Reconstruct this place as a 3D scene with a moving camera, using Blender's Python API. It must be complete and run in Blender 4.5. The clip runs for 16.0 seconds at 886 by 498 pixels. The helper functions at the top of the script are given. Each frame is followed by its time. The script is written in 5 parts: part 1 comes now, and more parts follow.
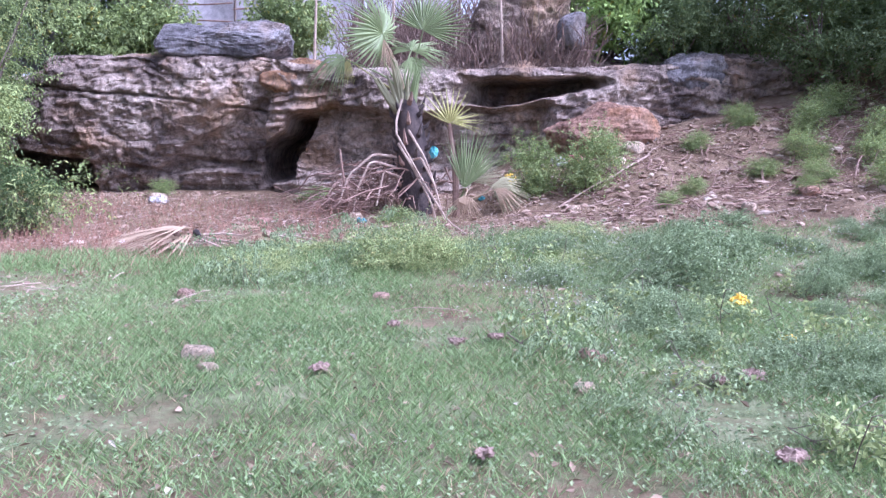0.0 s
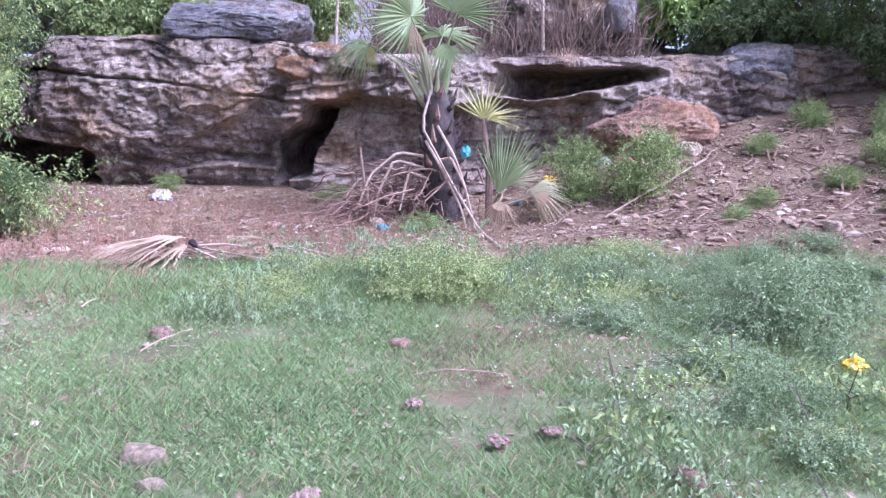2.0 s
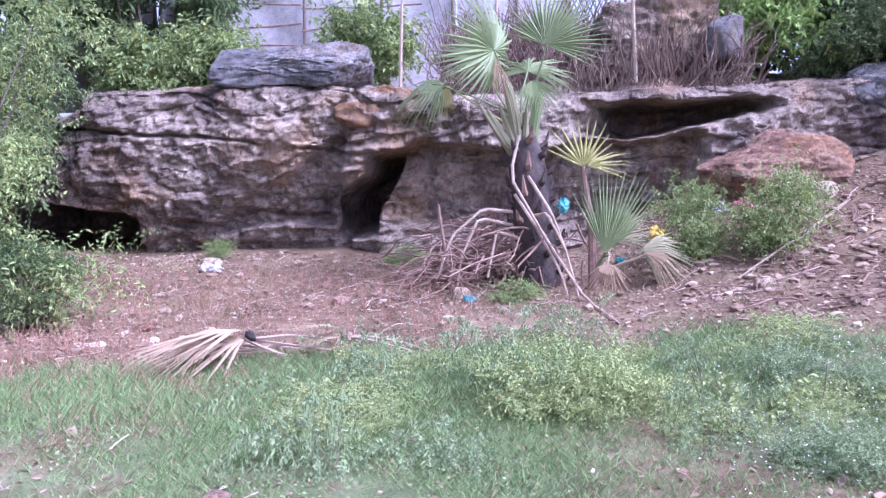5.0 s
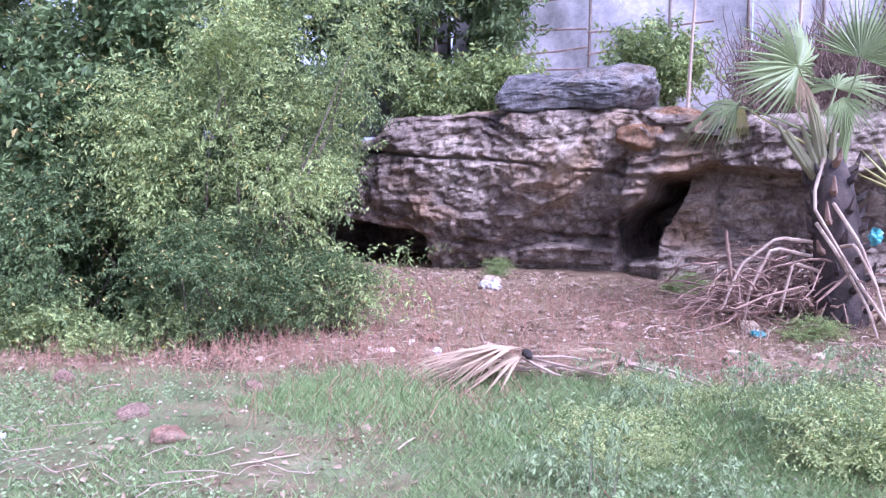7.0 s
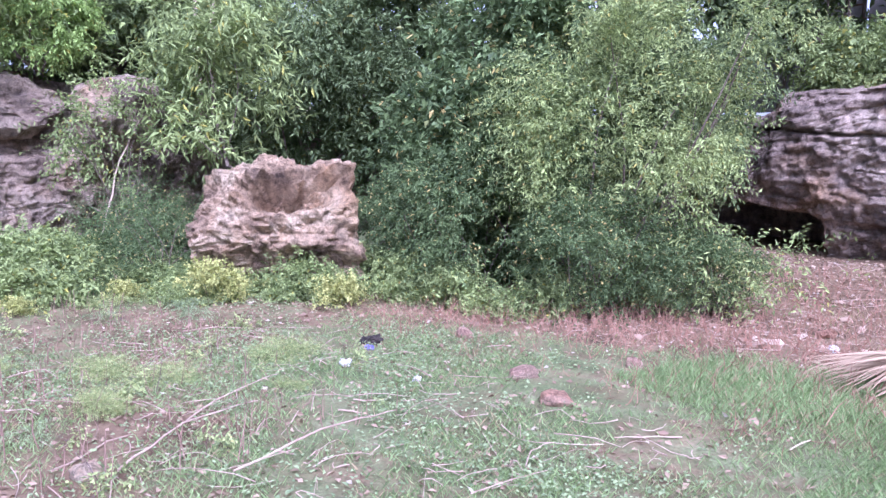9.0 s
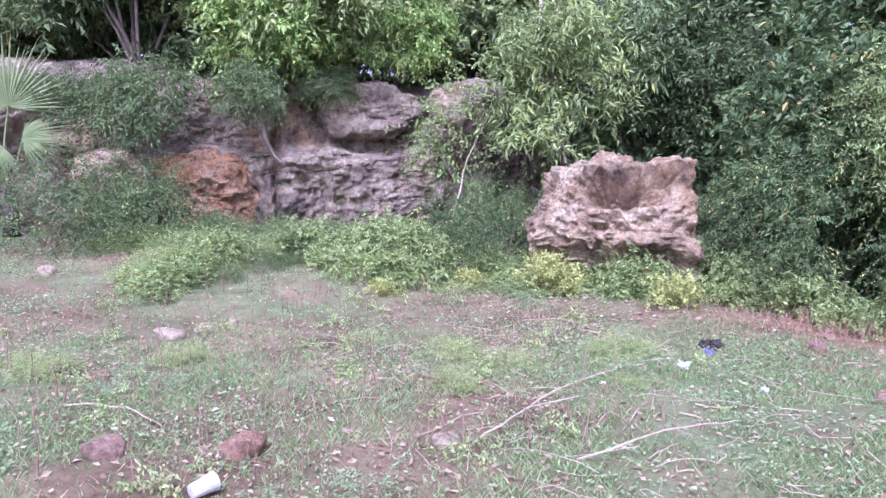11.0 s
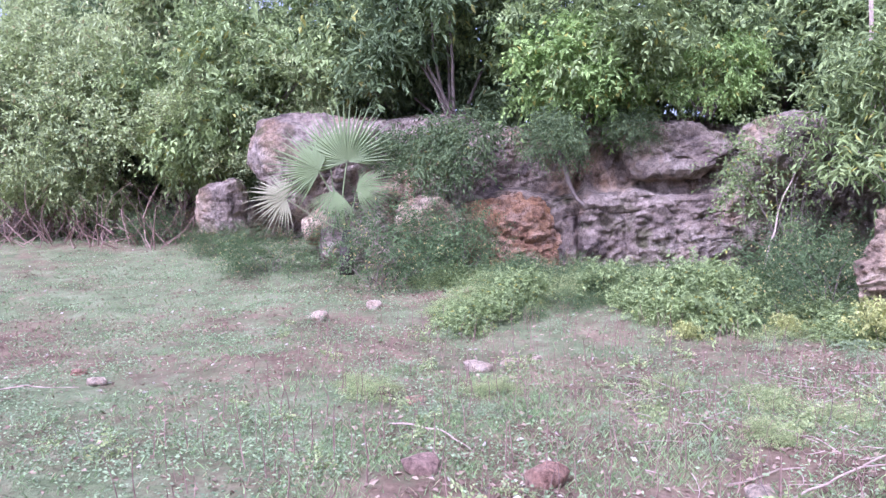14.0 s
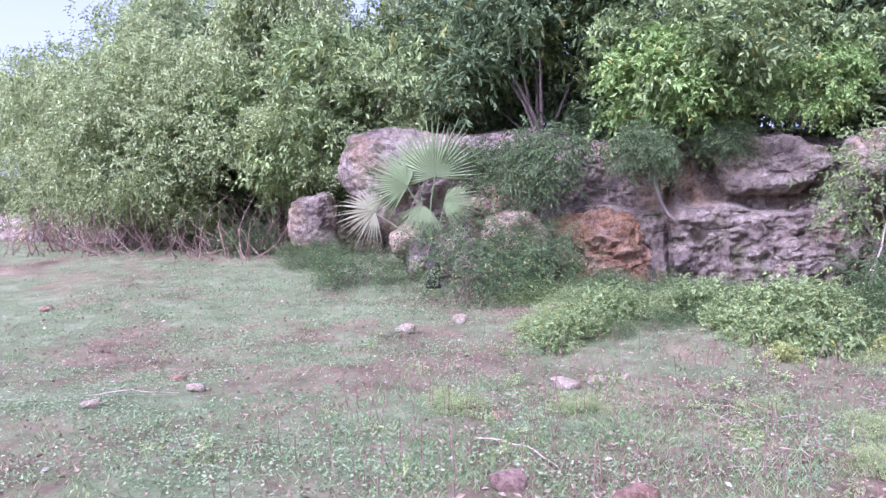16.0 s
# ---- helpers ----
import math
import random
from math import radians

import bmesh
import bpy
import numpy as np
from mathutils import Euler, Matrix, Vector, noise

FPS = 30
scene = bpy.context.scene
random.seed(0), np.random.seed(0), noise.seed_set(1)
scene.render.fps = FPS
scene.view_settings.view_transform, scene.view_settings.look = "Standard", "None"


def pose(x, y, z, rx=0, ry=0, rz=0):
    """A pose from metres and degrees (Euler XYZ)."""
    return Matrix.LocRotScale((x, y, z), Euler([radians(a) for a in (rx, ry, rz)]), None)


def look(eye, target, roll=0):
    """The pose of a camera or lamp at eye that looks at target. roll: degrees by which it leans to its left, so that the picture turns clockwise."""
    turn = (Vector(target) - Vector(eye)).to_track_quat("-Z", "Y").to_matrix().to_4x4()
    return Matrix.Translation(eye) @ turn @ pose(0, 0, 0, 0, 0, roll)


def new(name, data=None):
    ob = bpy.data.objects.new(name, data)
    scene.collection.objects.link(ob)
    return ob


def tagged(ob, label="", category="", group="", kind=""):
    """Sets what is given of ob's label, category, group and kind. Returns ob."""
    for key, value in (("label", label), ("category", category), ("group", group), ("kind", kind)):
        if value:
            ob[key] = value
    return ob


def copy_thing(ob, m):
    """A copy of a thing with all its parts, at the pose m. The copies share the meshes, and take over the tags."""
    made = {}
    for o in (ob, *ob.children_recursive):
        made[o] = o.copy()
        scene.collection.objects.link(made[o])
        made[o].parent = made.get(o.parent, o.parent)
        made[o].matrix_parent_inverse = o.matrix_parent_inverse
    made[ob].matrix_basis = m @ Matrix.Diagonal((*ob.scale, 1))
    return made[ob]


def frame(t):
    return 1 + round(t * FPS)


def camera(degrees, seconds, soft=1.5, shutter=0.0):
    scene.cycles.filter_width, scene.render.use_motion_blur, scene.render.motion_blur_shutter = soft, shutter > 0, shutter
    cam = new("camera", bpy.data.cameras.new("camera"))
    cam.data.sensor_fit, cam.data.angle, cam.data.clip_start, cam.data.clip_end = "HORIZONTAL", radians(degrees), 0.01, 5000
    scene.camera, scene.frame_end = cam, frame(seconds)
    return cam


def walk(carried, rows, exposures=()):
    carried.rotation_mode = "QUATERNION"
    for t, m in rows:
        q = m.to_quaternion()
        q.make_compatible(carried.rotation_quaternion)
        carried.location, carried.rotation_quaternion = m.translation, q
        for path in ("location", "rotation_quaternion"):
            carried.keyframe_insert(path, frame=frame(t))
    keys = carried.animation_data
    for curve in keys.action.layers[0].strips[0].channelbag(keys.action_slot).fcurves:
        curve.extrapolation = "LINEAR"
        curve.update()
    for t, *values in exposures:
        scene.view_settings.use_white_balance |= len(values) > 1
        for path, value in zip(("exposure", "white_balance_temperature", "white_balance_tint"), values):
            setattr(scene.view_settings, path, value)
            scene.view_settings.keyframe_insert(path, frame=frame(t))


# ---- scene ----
cam = camera(58.72, 16.0, soft=1.4)
# seconds, eye, then yaw to the left, pitch and lean in degrees
PATH = [
    (0, 0.058, 0.060, 1.210, 0.50, -7.39, 0.57),
    (0.5, 0.044, 0.382, 1.292, 1.26, -10.33, 0.35),
    (1, -0.027, 0.756, 1.325, -2.41, -8.80, -0.52),
    (1.5, -0.028, 1.050, 1.367, -2.28, -7.42, 0.59),
    (2, -0.028, 1.349, 1.394, 2.33, -8.56, 1.60),
    (2.5, -0.059, 1.658, 1.378, 0.64, -7.73, 2.08),
    (3, -0.205, 1.941, 1.452, 0.88, -10.58, -0.79),
    (5.5, -0.665, 2.979, 1.569, 9.87, -4.73, -0.25),
    (6, -0.630, 2.981, 1.563, 16.77, -4.02, -0.30),
    (6.5, -0.655, 2.970, 1.583, 18.18, -4.26, 0.06),
    (7, -0.731, 2.911, 1.565, 25.28, -4.19, 0.08),
    (7.5, -0.757, 2.900, 1.582, 31.92, -5.00, 0.52),
    (8, -0.794, 2.858, 1.589, 37.46, -5.48, 0.64),
    (8.5, -0.802, 2.804, 1.599, 45.10, -5.39, 0.79),
    (9, -0.808, 2.763, 1.587, 51.65, -6.17, 1.02),
    (9.5, -0.825, 2.704, 1.597, 58.71, -5.87, 1.19),
    (10, -0.835, 2.634, 1.610, 65.04, -5.93, 1.29),
    (12.5, -0.831, 2.600, 1.538, 86.65, -5.74, -0.70),
    (13, -0.808, 2.595, 1.532, 90.47, -4.34, -0.84),
    (13.5, -0.791, 2.585, 1.536, 93.49, -3.90, -0.69),
    (14, -0.773, 2.577, 1.541, 96.50, -3.53, -0.59),
    (14.5, -0.771, 2.572, 1.542, 98.51, -3.32, -0.50),
    (15, -0.763, 2.565, 1.552, 99.63, -3.08, -0.46),
    (15.5, -0.752, 2.564, 1.547, 100.70, -2.61, -0.16),
    (16, -0.746, 2.556, 1.553, 102.67, -2.49, -0.32),
]


def eye_pose(x, y, z, yaw, pitch, lean):
    a, b = radians(yaw), radians(pitch)
    ahead = Vector((-math.sin(a) * math.cos(b), math.cos(a) * math.cos(b), math.sin(b)))
    return look((x, y, z), Vector((x, y, z)) + ahead, lean)


walk(cam, [(r[0], eye_pose(*r[1:])) for r in PATH], exposures=[(0, 1.12, 4900, 33), (5.5, 1.2, 4830, 39), (9, 1.14, 4930, 37), (13, 1.1, 4900, 40), (16, 1.08, 4880, 42)])

# ---- light: a bright, hazy sky with a soft sun behind the walker ----
world = bpy.data.worlds.new("world")
scene.world = world
world.use_nodes = True
wn = world.node_tree.nodes
sky = wn.new("ShaderNodeTexSky")
sky.sky_type, sky.sun_disc = "NISHITA", False
sky.sun_elevation, sky.sun_rotation = radians(52), radians(112)
sky.air_density, sky.dust_density, sky.ozone_density = 0.6, 4.0, 1.0
haze = wn.new("ShaderNodeHueSaturation")
haze.inputs["Saturation"].default_value = 0.3
world.node_tree.links.new(sky.outputs[0], haze.inputs["Color"])
world.node_tree.links.new(haze.outputs[0], wn["Background"].inputs[0])
wn["Background"].inputs[1].default_value = 0.17
sun = new("sun", bpy.data.lights.new("sun", "SUN"))
sun.data.energy, sun.data.angle, sun.data.color = 1.9, radians(15), (1.0, 0.95, 0.88)
sun.matrix_world = look((0, 0, 30), Vector((0, 0, 30)) - Vector((math.sin(radians(112)) * math.cos(radians(52)), math.cos(radians(112)) * math.cos(radians(52)), math.sin(radians(52)))))

# ---- helpers for meshes ----
def smooth(v, a, b):
    t = np.clip((np.asarray(v, float) - a) / (b - a), 0, 1)
    return t * t * (3 - 2 * t)


def lattice(ix, iy, iz, seed):
    h = (ix * 374761393 + iy * 668265263 + iz * 2147483647 + seed * 1274126177) & 0xFFFFFFFF
    h = ((h ^ (h >> 13)) * 1274126177) & 0xFFFFFFFF
    return ((h ^ (h >> 16)) & 0xFFFF) / 32767.5 - 1.0


def vnoise(p, seed=0):
    """Value noise from -1 to 1 at rows of points."""
    q = np.floor(p).astype(np.int64)
    f = p - q
    f = f * f * (3 - 2 * f)
    out = 0.0
    for a in (0, 1):
        for b in (0, 1):
            for c in (0, 1):
                w = (f[:, 0] if a else 1 - f[:, 0]) * (f[:, 1] if b else 1 - f[:, 1]) * (f[:, 2] if c else 1 - f[:, 2])
                out = out + w * lattice(q[:, 0] + a, q[:, 1] + b, q[:, 2] + c, seed)
    return out


def fbm(p, octaves=4, seed=0):
    out, amp = 0.0, 1.0
    for k in range(octaves):
        out = out + amp * vnoise(p * 2.03 ** k + 17.3 * k, seed + k)
        amp *= 0.5
    return out


def mesh_of(name, verts, faces, soft=False):
    """A mesh from arrays: rows of places, and rows of corners of equal length."""
    verts, faces = np.asarray(verts, np.float32), np.asarray(faces, np.int32)
    me = bpy.data.meshes.new(name)
    me.vertices.add(len(verts))
    me.vertices.foreach_set("co", verts.ravel())
    n, k = faces.shape
    me.loops.add(n * k)
    me.loops.foreach_set("vertex_index", faces.ravel())
    me.polygons.add(n)
    me.polygons.foreach_set("loop_start", np.arange(0, n * k, k, dtype=np.int32))
    me.polygons.foreach_set("use_smooth", np.full(n, soft))
    me.update(calc_edges=True)
    return me


def part(name, data, material, parent=None, label=""):
    """One mesh object from (verts, faces), or from a finished mesh, under a thing or a part."""
    me = data if isinstance(data, bpy.types.Mesh) else mesh_of(name, data[0], data[1], len(data) > 2 and data[2])
    if not me.materials:
        me.materials.append(material)
    ob = new(name, me)
    if parent:
        ob.parent = parent
    if label:
        tagged(ob, label)
    return ob


def joined(pieces):
    verts, faces, n = [], [], 0
    for p in pieces:
        verts.append(np.asarray(p[0], float))
        faces.append(np.asarray(p[1], int) + n)
        n += len(p[0])
    return np.concatenate(verts), np.concatenate(faces)


def tube(points, radii, sides=7):
    """A tapered round bar along points."""
    pts = np.asarray(points, float)
    n = len(pts)
    d = np.gradient(pts, axis=0)
    d /= np.linalg.norm(d, axis=1)[:, None] + 1e-9
    up = np.array([0.3, 0.5, 0.81]) if abs(d[0][2]) < 0.8 else np.array([1.0, 0.2, 0.0])
    s = np.cross(d, up)
    s /= np.linalg.norm(s, axis=1)[:, None] + 1e-9
    u = np.cross(s, d)
    a = np.arange(sides) * 2 * np.pi / sides
    r = np.broadcast_to(np.asarray(radii, float), (n,))
    v = pts[:, None] + r[:, None, None] * (np.cos(a)[None, :, None] * s[:, None] + np.sin(a)[None, :, None] * u[:, None])
    v = np.concatenate([v.reshape(-1, 3), pts[:1], pts[-1:]])
    f = []
    for i in range(n - 1):
        for j in range(sides):
            k = (j + 1) % sides
            f.append((i * sides + j, i * sides + k, (i + 1) * sides + k, (i + 1) * sides + j))
    for j in range(sides):
        k = (j + 1) % sides
        f.append((n * sides, k, j, n * sides))
        f.append((n * sides + 1, (n - 1) * sides + j, (n - 1) * sides + k, n * sides + 1))
    return v, np.array([q if len(set(q)) == 4 else (q[0], q[1], q[2], q[2]) for q in f])


def bent(a, b, rng, sag=0.1, n=6):
    """A wandering line from a to b."""
    a, b = np.asarray(a, float), np.asarray(b, float)
    t = np.linspace(0, 1, n)[:, None]
    off = rng.normal(0, 1, 3) * sag
    return a + (b - a) * t + off * np.sin(np.pi * t) + rng.normal(0, sag * 0.15, (n, 3)) * np.sin(np.pi * t)


def tris_tube(points, radii, sides=5):
    v, f = tube(points, radii, sides)
    return v, np.concatenate([f[:, [0, 1, 2]], f[:, [0, 2, 3]]])


# ---- materials ----
def material(name):
    m = bpy.data.materials.new(name)
    m.use_nodes = True
    t = m.node_tree
    return m, t, t.nodes["Principled BSDF"]


def noise_node(t, scale, detail=5.0, rough=0.6, stretch=(1, 1, 1), coords="Object"):
    tc, mp, nz = (t.nodes.new(k) for k in ("ShaderNodeTexCoord", "ShaderNodeMapping", "ShaderNodeTexNoise"))
    mp.inputs["Scale"].default_value = stretch
    t.links.new(tc.outputs[coords], mp.inputs[0])
    t.links.new(mp.outputs[0], nz.inputs["Vector"])
    nz.inputs["Scale"].default_value, nz.inputs["Detail"].default_value, nz.inputs["Roughness"].default_value = scale, detail, rough
    return nz.outputs["Fac"]


def ramp(t, value, stops):
    r = t.nodes.new("ShaderNodeValToRGB")
    e = r.color_ramp.elements
    while len(e) < len(stops):
        e.new(0.5)
    for k, (p, c) in enumerate(stops):
        e[k].position, e[k].color = p, (*c, 1)
    t.links.new(value, r.inputs[0])
    return r.outputs[0]


def mixed(t, fac, a, b, how="MIX"):
    x = t.nodes.new("ShaderNodeMix")
    x.data_type, x.blend_type = "RGBA", how
    for socket, v in ((x.inputs[0], fac), (x.inputs[6], a), (x.inputs[7], b)):
        if isinstance(v, (int, float)):
            socket.default_value = v
        elif isinstance(v, tuple):
            socket.default_value = (*v, 1)
        else:
            t.links.new(v, socket)
    return x.outputs[2]


def bumped(t, bsdf, value, strength, distance):
    b = t.nodes.new("ShaderNodeBump")
    b.inputs["Strength"].default_value, b.inputs["Distance"].default_value = strength, distance
    t.links.new(value, b.inputs["Height"])
    t.links.new(b.outputs[0], bsdf.inputs["Normal"])


def grey(v):
    return [(p, (c, c, c)) for p, c in v]


def rock_material(name, pale, mid, dark, warm, streak=0.75, scale=1.0, moss=0.0):
    m, t, b = material(name)
    big = noise_node(t, 0.9 * scale, 6, 0.65, (1, 1, 1.6))
    c = ramp(t, big, [(0.30, dark), (0.46, mid), (0.62, pale), (0.8, pale)])
    w = ramp(t, noise_node(t, 0.8 * scale, 4, 0.6, (1.3, 1.3, 0.8)), grey([(0.52, 0), (0.68, 1)]))
    c = mixed(t, w, c, mixed(t, 0.65, c, warm))
    run = ramp(t, noise_node(t, 2.3 * scale, 6, 0.7, (1.5, 1.5, 0.5)), grey([(0.50, 0), (0.66, streak)]))
    c = mixed(t, run, c, dark)
    # relief shading put into the colour: the bump's pits darkened, its rises lightened
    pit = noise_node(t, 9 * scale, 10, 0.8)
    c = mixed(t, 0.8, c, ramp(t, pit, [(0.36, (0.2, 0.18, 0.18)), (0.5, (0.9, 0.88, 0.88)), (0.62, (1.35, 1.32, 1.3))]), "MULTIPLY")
    if moss:
        g = ramp(t, noise_node(t, 1.7, 6, 0.7), grey([(0.55, 0), (0.66, moss)]))
        c = mixed(t, g, c, (0.075, 0.085, 0.02))
    t.links.new(c, b.inputs["Base Color"])
    b.inputs["Roughness"].default_value = 0.92
    b.inputs["Specular IOR Level"].default_value = 0.2
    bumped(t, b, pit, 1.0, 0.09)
    return m


def plain_material(name, a, b2, scale=8.0, rough=0.85, relief=0.4, stretch=(1, 1, 1), metal=0.0):
    m, t, b = material(name)
    n = noise_node(t, scale, 6, 0.65, stretch)
    n2 = noise_node(t, scale * 6, 4, 0.6, stretch)
    c = mixed(t, ramp(t, n, grey([(0.35, 0), (0.65, 1)])), a, b2)
    c = mixed(t, 0.5, c, ramp(t, n2, grey([(0.3, 0.55), (0.7, 1.25)])), "MULTIPLY")
    t.links.new(c, b.inputs["Base Color"])
    b.inputs["Roughness"].default_value, b.inputs["Metallic"].default_value = rough, metal
    bumped(t, b, n2, relief, 0.01)
    return m


def leaf_material(name, a, b2, dry=None, part_dry=0.06, rough=0.55, through_light=0.28, big=0.6):
    """Leaves: each its own tone between two greens, a few dry."""
    def dull(c):
        y = 0.3 * c[0] + 0.6 * c[1] + 0.1 * c[2]
        return tuple(1.06 * (0.86 * v + 0.14 * y) for v in c)

    a, b2 = dull(a), dull(b2)
    m, t, b = material(name)
    g = t.nodes.new("ShaderNodeNewGeometry")
    r = g.outputs["Random Per Island"]
    c = mixed(t, r, tuple(0.75 * v for v in a), tuple(min(1, 1.2 * v) for v in b2))
    c = mixed(t, ramp(t, noise_node(t, big, 3), grey([(0.35, 0), (0.65, 0.55)])), c, mixed(t, r, b2, tuple(min(1, 1.35 * v) for v in b2)))
    if dry:
        c = mixed(t, ramp(t, r, grey([(1 - part_dry - 0.01, 0), (1 - part_dry, 1)])), c, dry)
    t.links.new(c, b.inputs["Base Color"])
    b.inputs["Roughness"].default_value = rough
    b.inputs["Specular IOR Level"].default_value = 0.2
    tr = t.nodes.new("ShaderNodeBsdfTranslucent")
    t.links.new(c, tr.inputs[0])
    mx = t.nodes.new("ShaderNodeMixShader")
    mx.inputs[0].default_value = through_light
    t.links.new(b.outputs[0], mx.inputs[1])
    t.links.new(tr.outputs[0], mx.inputs[2])
    t.links.new(mx.outputs[0], t.nodes["Material Output"].inputs[0])
    return m


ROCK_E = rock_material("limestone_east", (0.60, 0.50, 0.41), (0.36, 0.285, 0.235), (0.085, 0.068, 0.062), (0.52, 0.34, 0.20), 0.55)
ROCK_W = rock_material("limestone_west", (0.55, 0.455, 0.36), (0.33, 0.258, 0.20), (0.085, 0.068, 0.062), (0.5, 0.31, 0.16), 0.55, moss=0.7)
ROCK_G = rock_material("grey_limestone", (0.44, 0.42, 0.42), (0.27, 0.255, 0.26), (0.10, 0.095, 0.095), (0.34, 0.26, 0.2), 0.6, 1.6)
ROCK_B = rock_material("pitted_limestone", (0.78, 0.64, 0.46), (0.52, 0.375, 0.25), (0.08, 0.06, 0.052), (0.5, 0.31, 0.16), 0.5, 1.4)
RUBBLE = rock_material("clay_rubble", (0.56, 0.38, 0.27), (0.40, 0.24, 0.17), (0.16, 0.1, 0.08), (0.55, 0.28, 0.12), 0.5, 1.6)
STONE = rock_material("pink_stone", (0.76, 0.57, 0.46), (0.6, 0.40, 0.31), (0.34, 0.21, 0.16), (0.6, 0.42, 0.3), 0.25, 3.0)
PALE = rock_material("pale_stone", (0.86, 0.74, 0.58), (0.74, 0.58, 0.42), (0.48, 0.34, 0.23), (0.72, 0.55, 0.36), 0.2, 3.0)
CLAY = rock_material("orange_clay", (0.52, 0.38, 0.28), (0.43, 0.25, 0.14), (0.17, 0.09, 0.06), (0.52, 0.27, 0.11), 0.5, 2.0)
BRICKRED = rock_material("red_stone", (0.72, 0.52, 0.40), (0.60, 0.36, 0.25), (0.34, 0.19, 0.13), (0.7, 0.45, 0.32), 0.2, 3.0)
BARK = plain_material("bark", (0.13, 0.095, 0.075), (0.27, 0.21, 0.17), 5, relief=0.8, stretch=(2, 2, 0.5))
PALEBARK = plain_material("pale_bark", (0.42, 0.31, 0.24), (0.55, 0.43, 0.34), 5, relief=0.5, stretch=(2, 2, 0.5))
PALMBARK = plain_material("palm_trunk", (0.035, 0.026, 0.026), (0.11, 0.08, 0.07), 7, relief=1.0)
DRY = plain_material("dry_stalk", (0.36, 0.25, 0.19), (0.55, 0.43, 0.34), 6, relief=0.3)
DRYDARK = plain_material("dry_dark_stalk", (0.2, 0.12, 0.09), (0.38, 0.25, 0.19), 6, relief=0.3)
WALLSTONE = plain_material("weathered_wall", (0.34, 0.32, 0.35), (0.52, 0.5, 0.53), 2.5, relief=0.6)
WIRE = plain_material("rusty_wire", (0.16, 0.12, 0.1), (0.25, 0.2, 0.17), 20, 0.6, 0.2, metal=0.6)
BAG_BLUE = plain_material("blue_plastic", (0.06, 0.3, 0.34), (0.13, 0.42, 0.45), 10, 0.35, 0.3)
BAG_YELLOW = plain_material("yellow_plastic", (0.85, 0.55, 0.04), (0.9, 0.65, 0.1), 10, 0.35, 0.3)
BAG_WHITE = plain_material("white_plastic", (0.52, 0.5, 0.5), (0.68, 0.66, 0.66), 10, 0.35, 0.3)
BAG_PINK = plain_material("pink_plastic", (0.7, 0.14, 0.22), (0.8, 0.3, 0.36), 10, 0.35, 0.3)
BLUECUP = plain_material("violet_plastic", (0.12, 0.1, 0.45), (0.2, 0.18, 0.55), 10, 0.35, 0.2)
BLACKISH = plain_material("charred_husk", (0.02, 0.017, 0.016), (0.06, 0.045, 0.04), 10)
LEAF_FINE = leaf_material("leaf_fine", (0.08, 0.14, 0.04), (0.38, 0.46, 0.14), (0.45, 0.42, 0.13), 0.03)
LEAF_DARK = leaf_material("leaf_dark", (0.075, 0.118, 0.042), (0.17, 0.23, 0.08), (0.20, 0.19, 0.05), 0.02)
# dark green of its own, deepened further for shade in the cliff corner
LEAF_FLOWER = leaf_material("leaf_flowering", (0.045, 0.09, 0.03), (0.16, 0.23, 0.075), (0.62, 0.50, 0.2), 0.025)
LEAF_MID = leaf_material("leaf_mid", (0.115, 0.175, 0.055), (0.34, 0.42, 0.13), (0.42, 0.40, 0.10), 0.025)
LEAF_LIGHT = leaf_material("leaf_light", (0.163, 0.281, 0.05), (0.338, 0.463, 0.106), (0.45, 0.42, 0.1), 0.03)
LEAF_GREY = leaf_material("leaf_greyish", (0.17, 0.235, 0.085), (0.46, 0.52, 0.20), (0.42, 0.38, 0.18), 0.03)
LEAF_YELLOW = leaf_material("leaf_yellow", (0.24, 0.30, 0.06), (0.5, 0.5, 0.14))
LEAF_WEED = leaf_material("leaf_weed", (0.21, 0.29, 0.08), (0.42, 0.48, 0.17), (0.55, 0.5, 0.22), 0.05)
LEAF_BLUE = leaf_material("leaf_bluish", (0.15, 0.225, 0.095), (0.31, 0.39, 0.18))
GRASS = leaf_material("grass_blade", (0.13, 0.225, 0.068), (0.29, 0.40, 0.14), (0.46, 0.37, 0.22), 0.09, 0.6, 0.3, 0.45)
DRYGRASS = leaf_material("dry_grass", (0.29, 0.19, 0.11), (0.44, 0.32, 0.20), (0.28, 0.3, 0.1), 0.15, 0.7, 0.25)
LITTER = leaf_material("dead_leaf", (0.17, 0.10, 0.06), (0.38, 0.27, 0.18), (0.55, 0.48, 0.4), 0.05, 0.8, 0.1)
PALMLEAF = leaf_material("palm_leaf", (0.13, 0.19, 0.065), (0.27, 0.33, 0.13), None, 0, 0.4, 0.25)
PALMYELLOW = leaf_material("palm_yellowing", (0.35, 0.36, 0.07), (0.5, 0.46, 0.15), (0.5, 0.36, 0.2), 0.2, 0.45, 0.25)
PALMDRY = leaf_material("palm_dry", (0.22, 0.135, 0.075), (0.47, 0.34, 0.21), (0.28, 0.26, 0.13), 0.15, 0.6, 0.15)
PALMOLIVE = leaf_material("palm_drying", (0.22, 0.22, 0.10), (0.38, 0.35, 0.20), (0.42, 0.3, 0.2), 0.15, 0.5, 0.2)


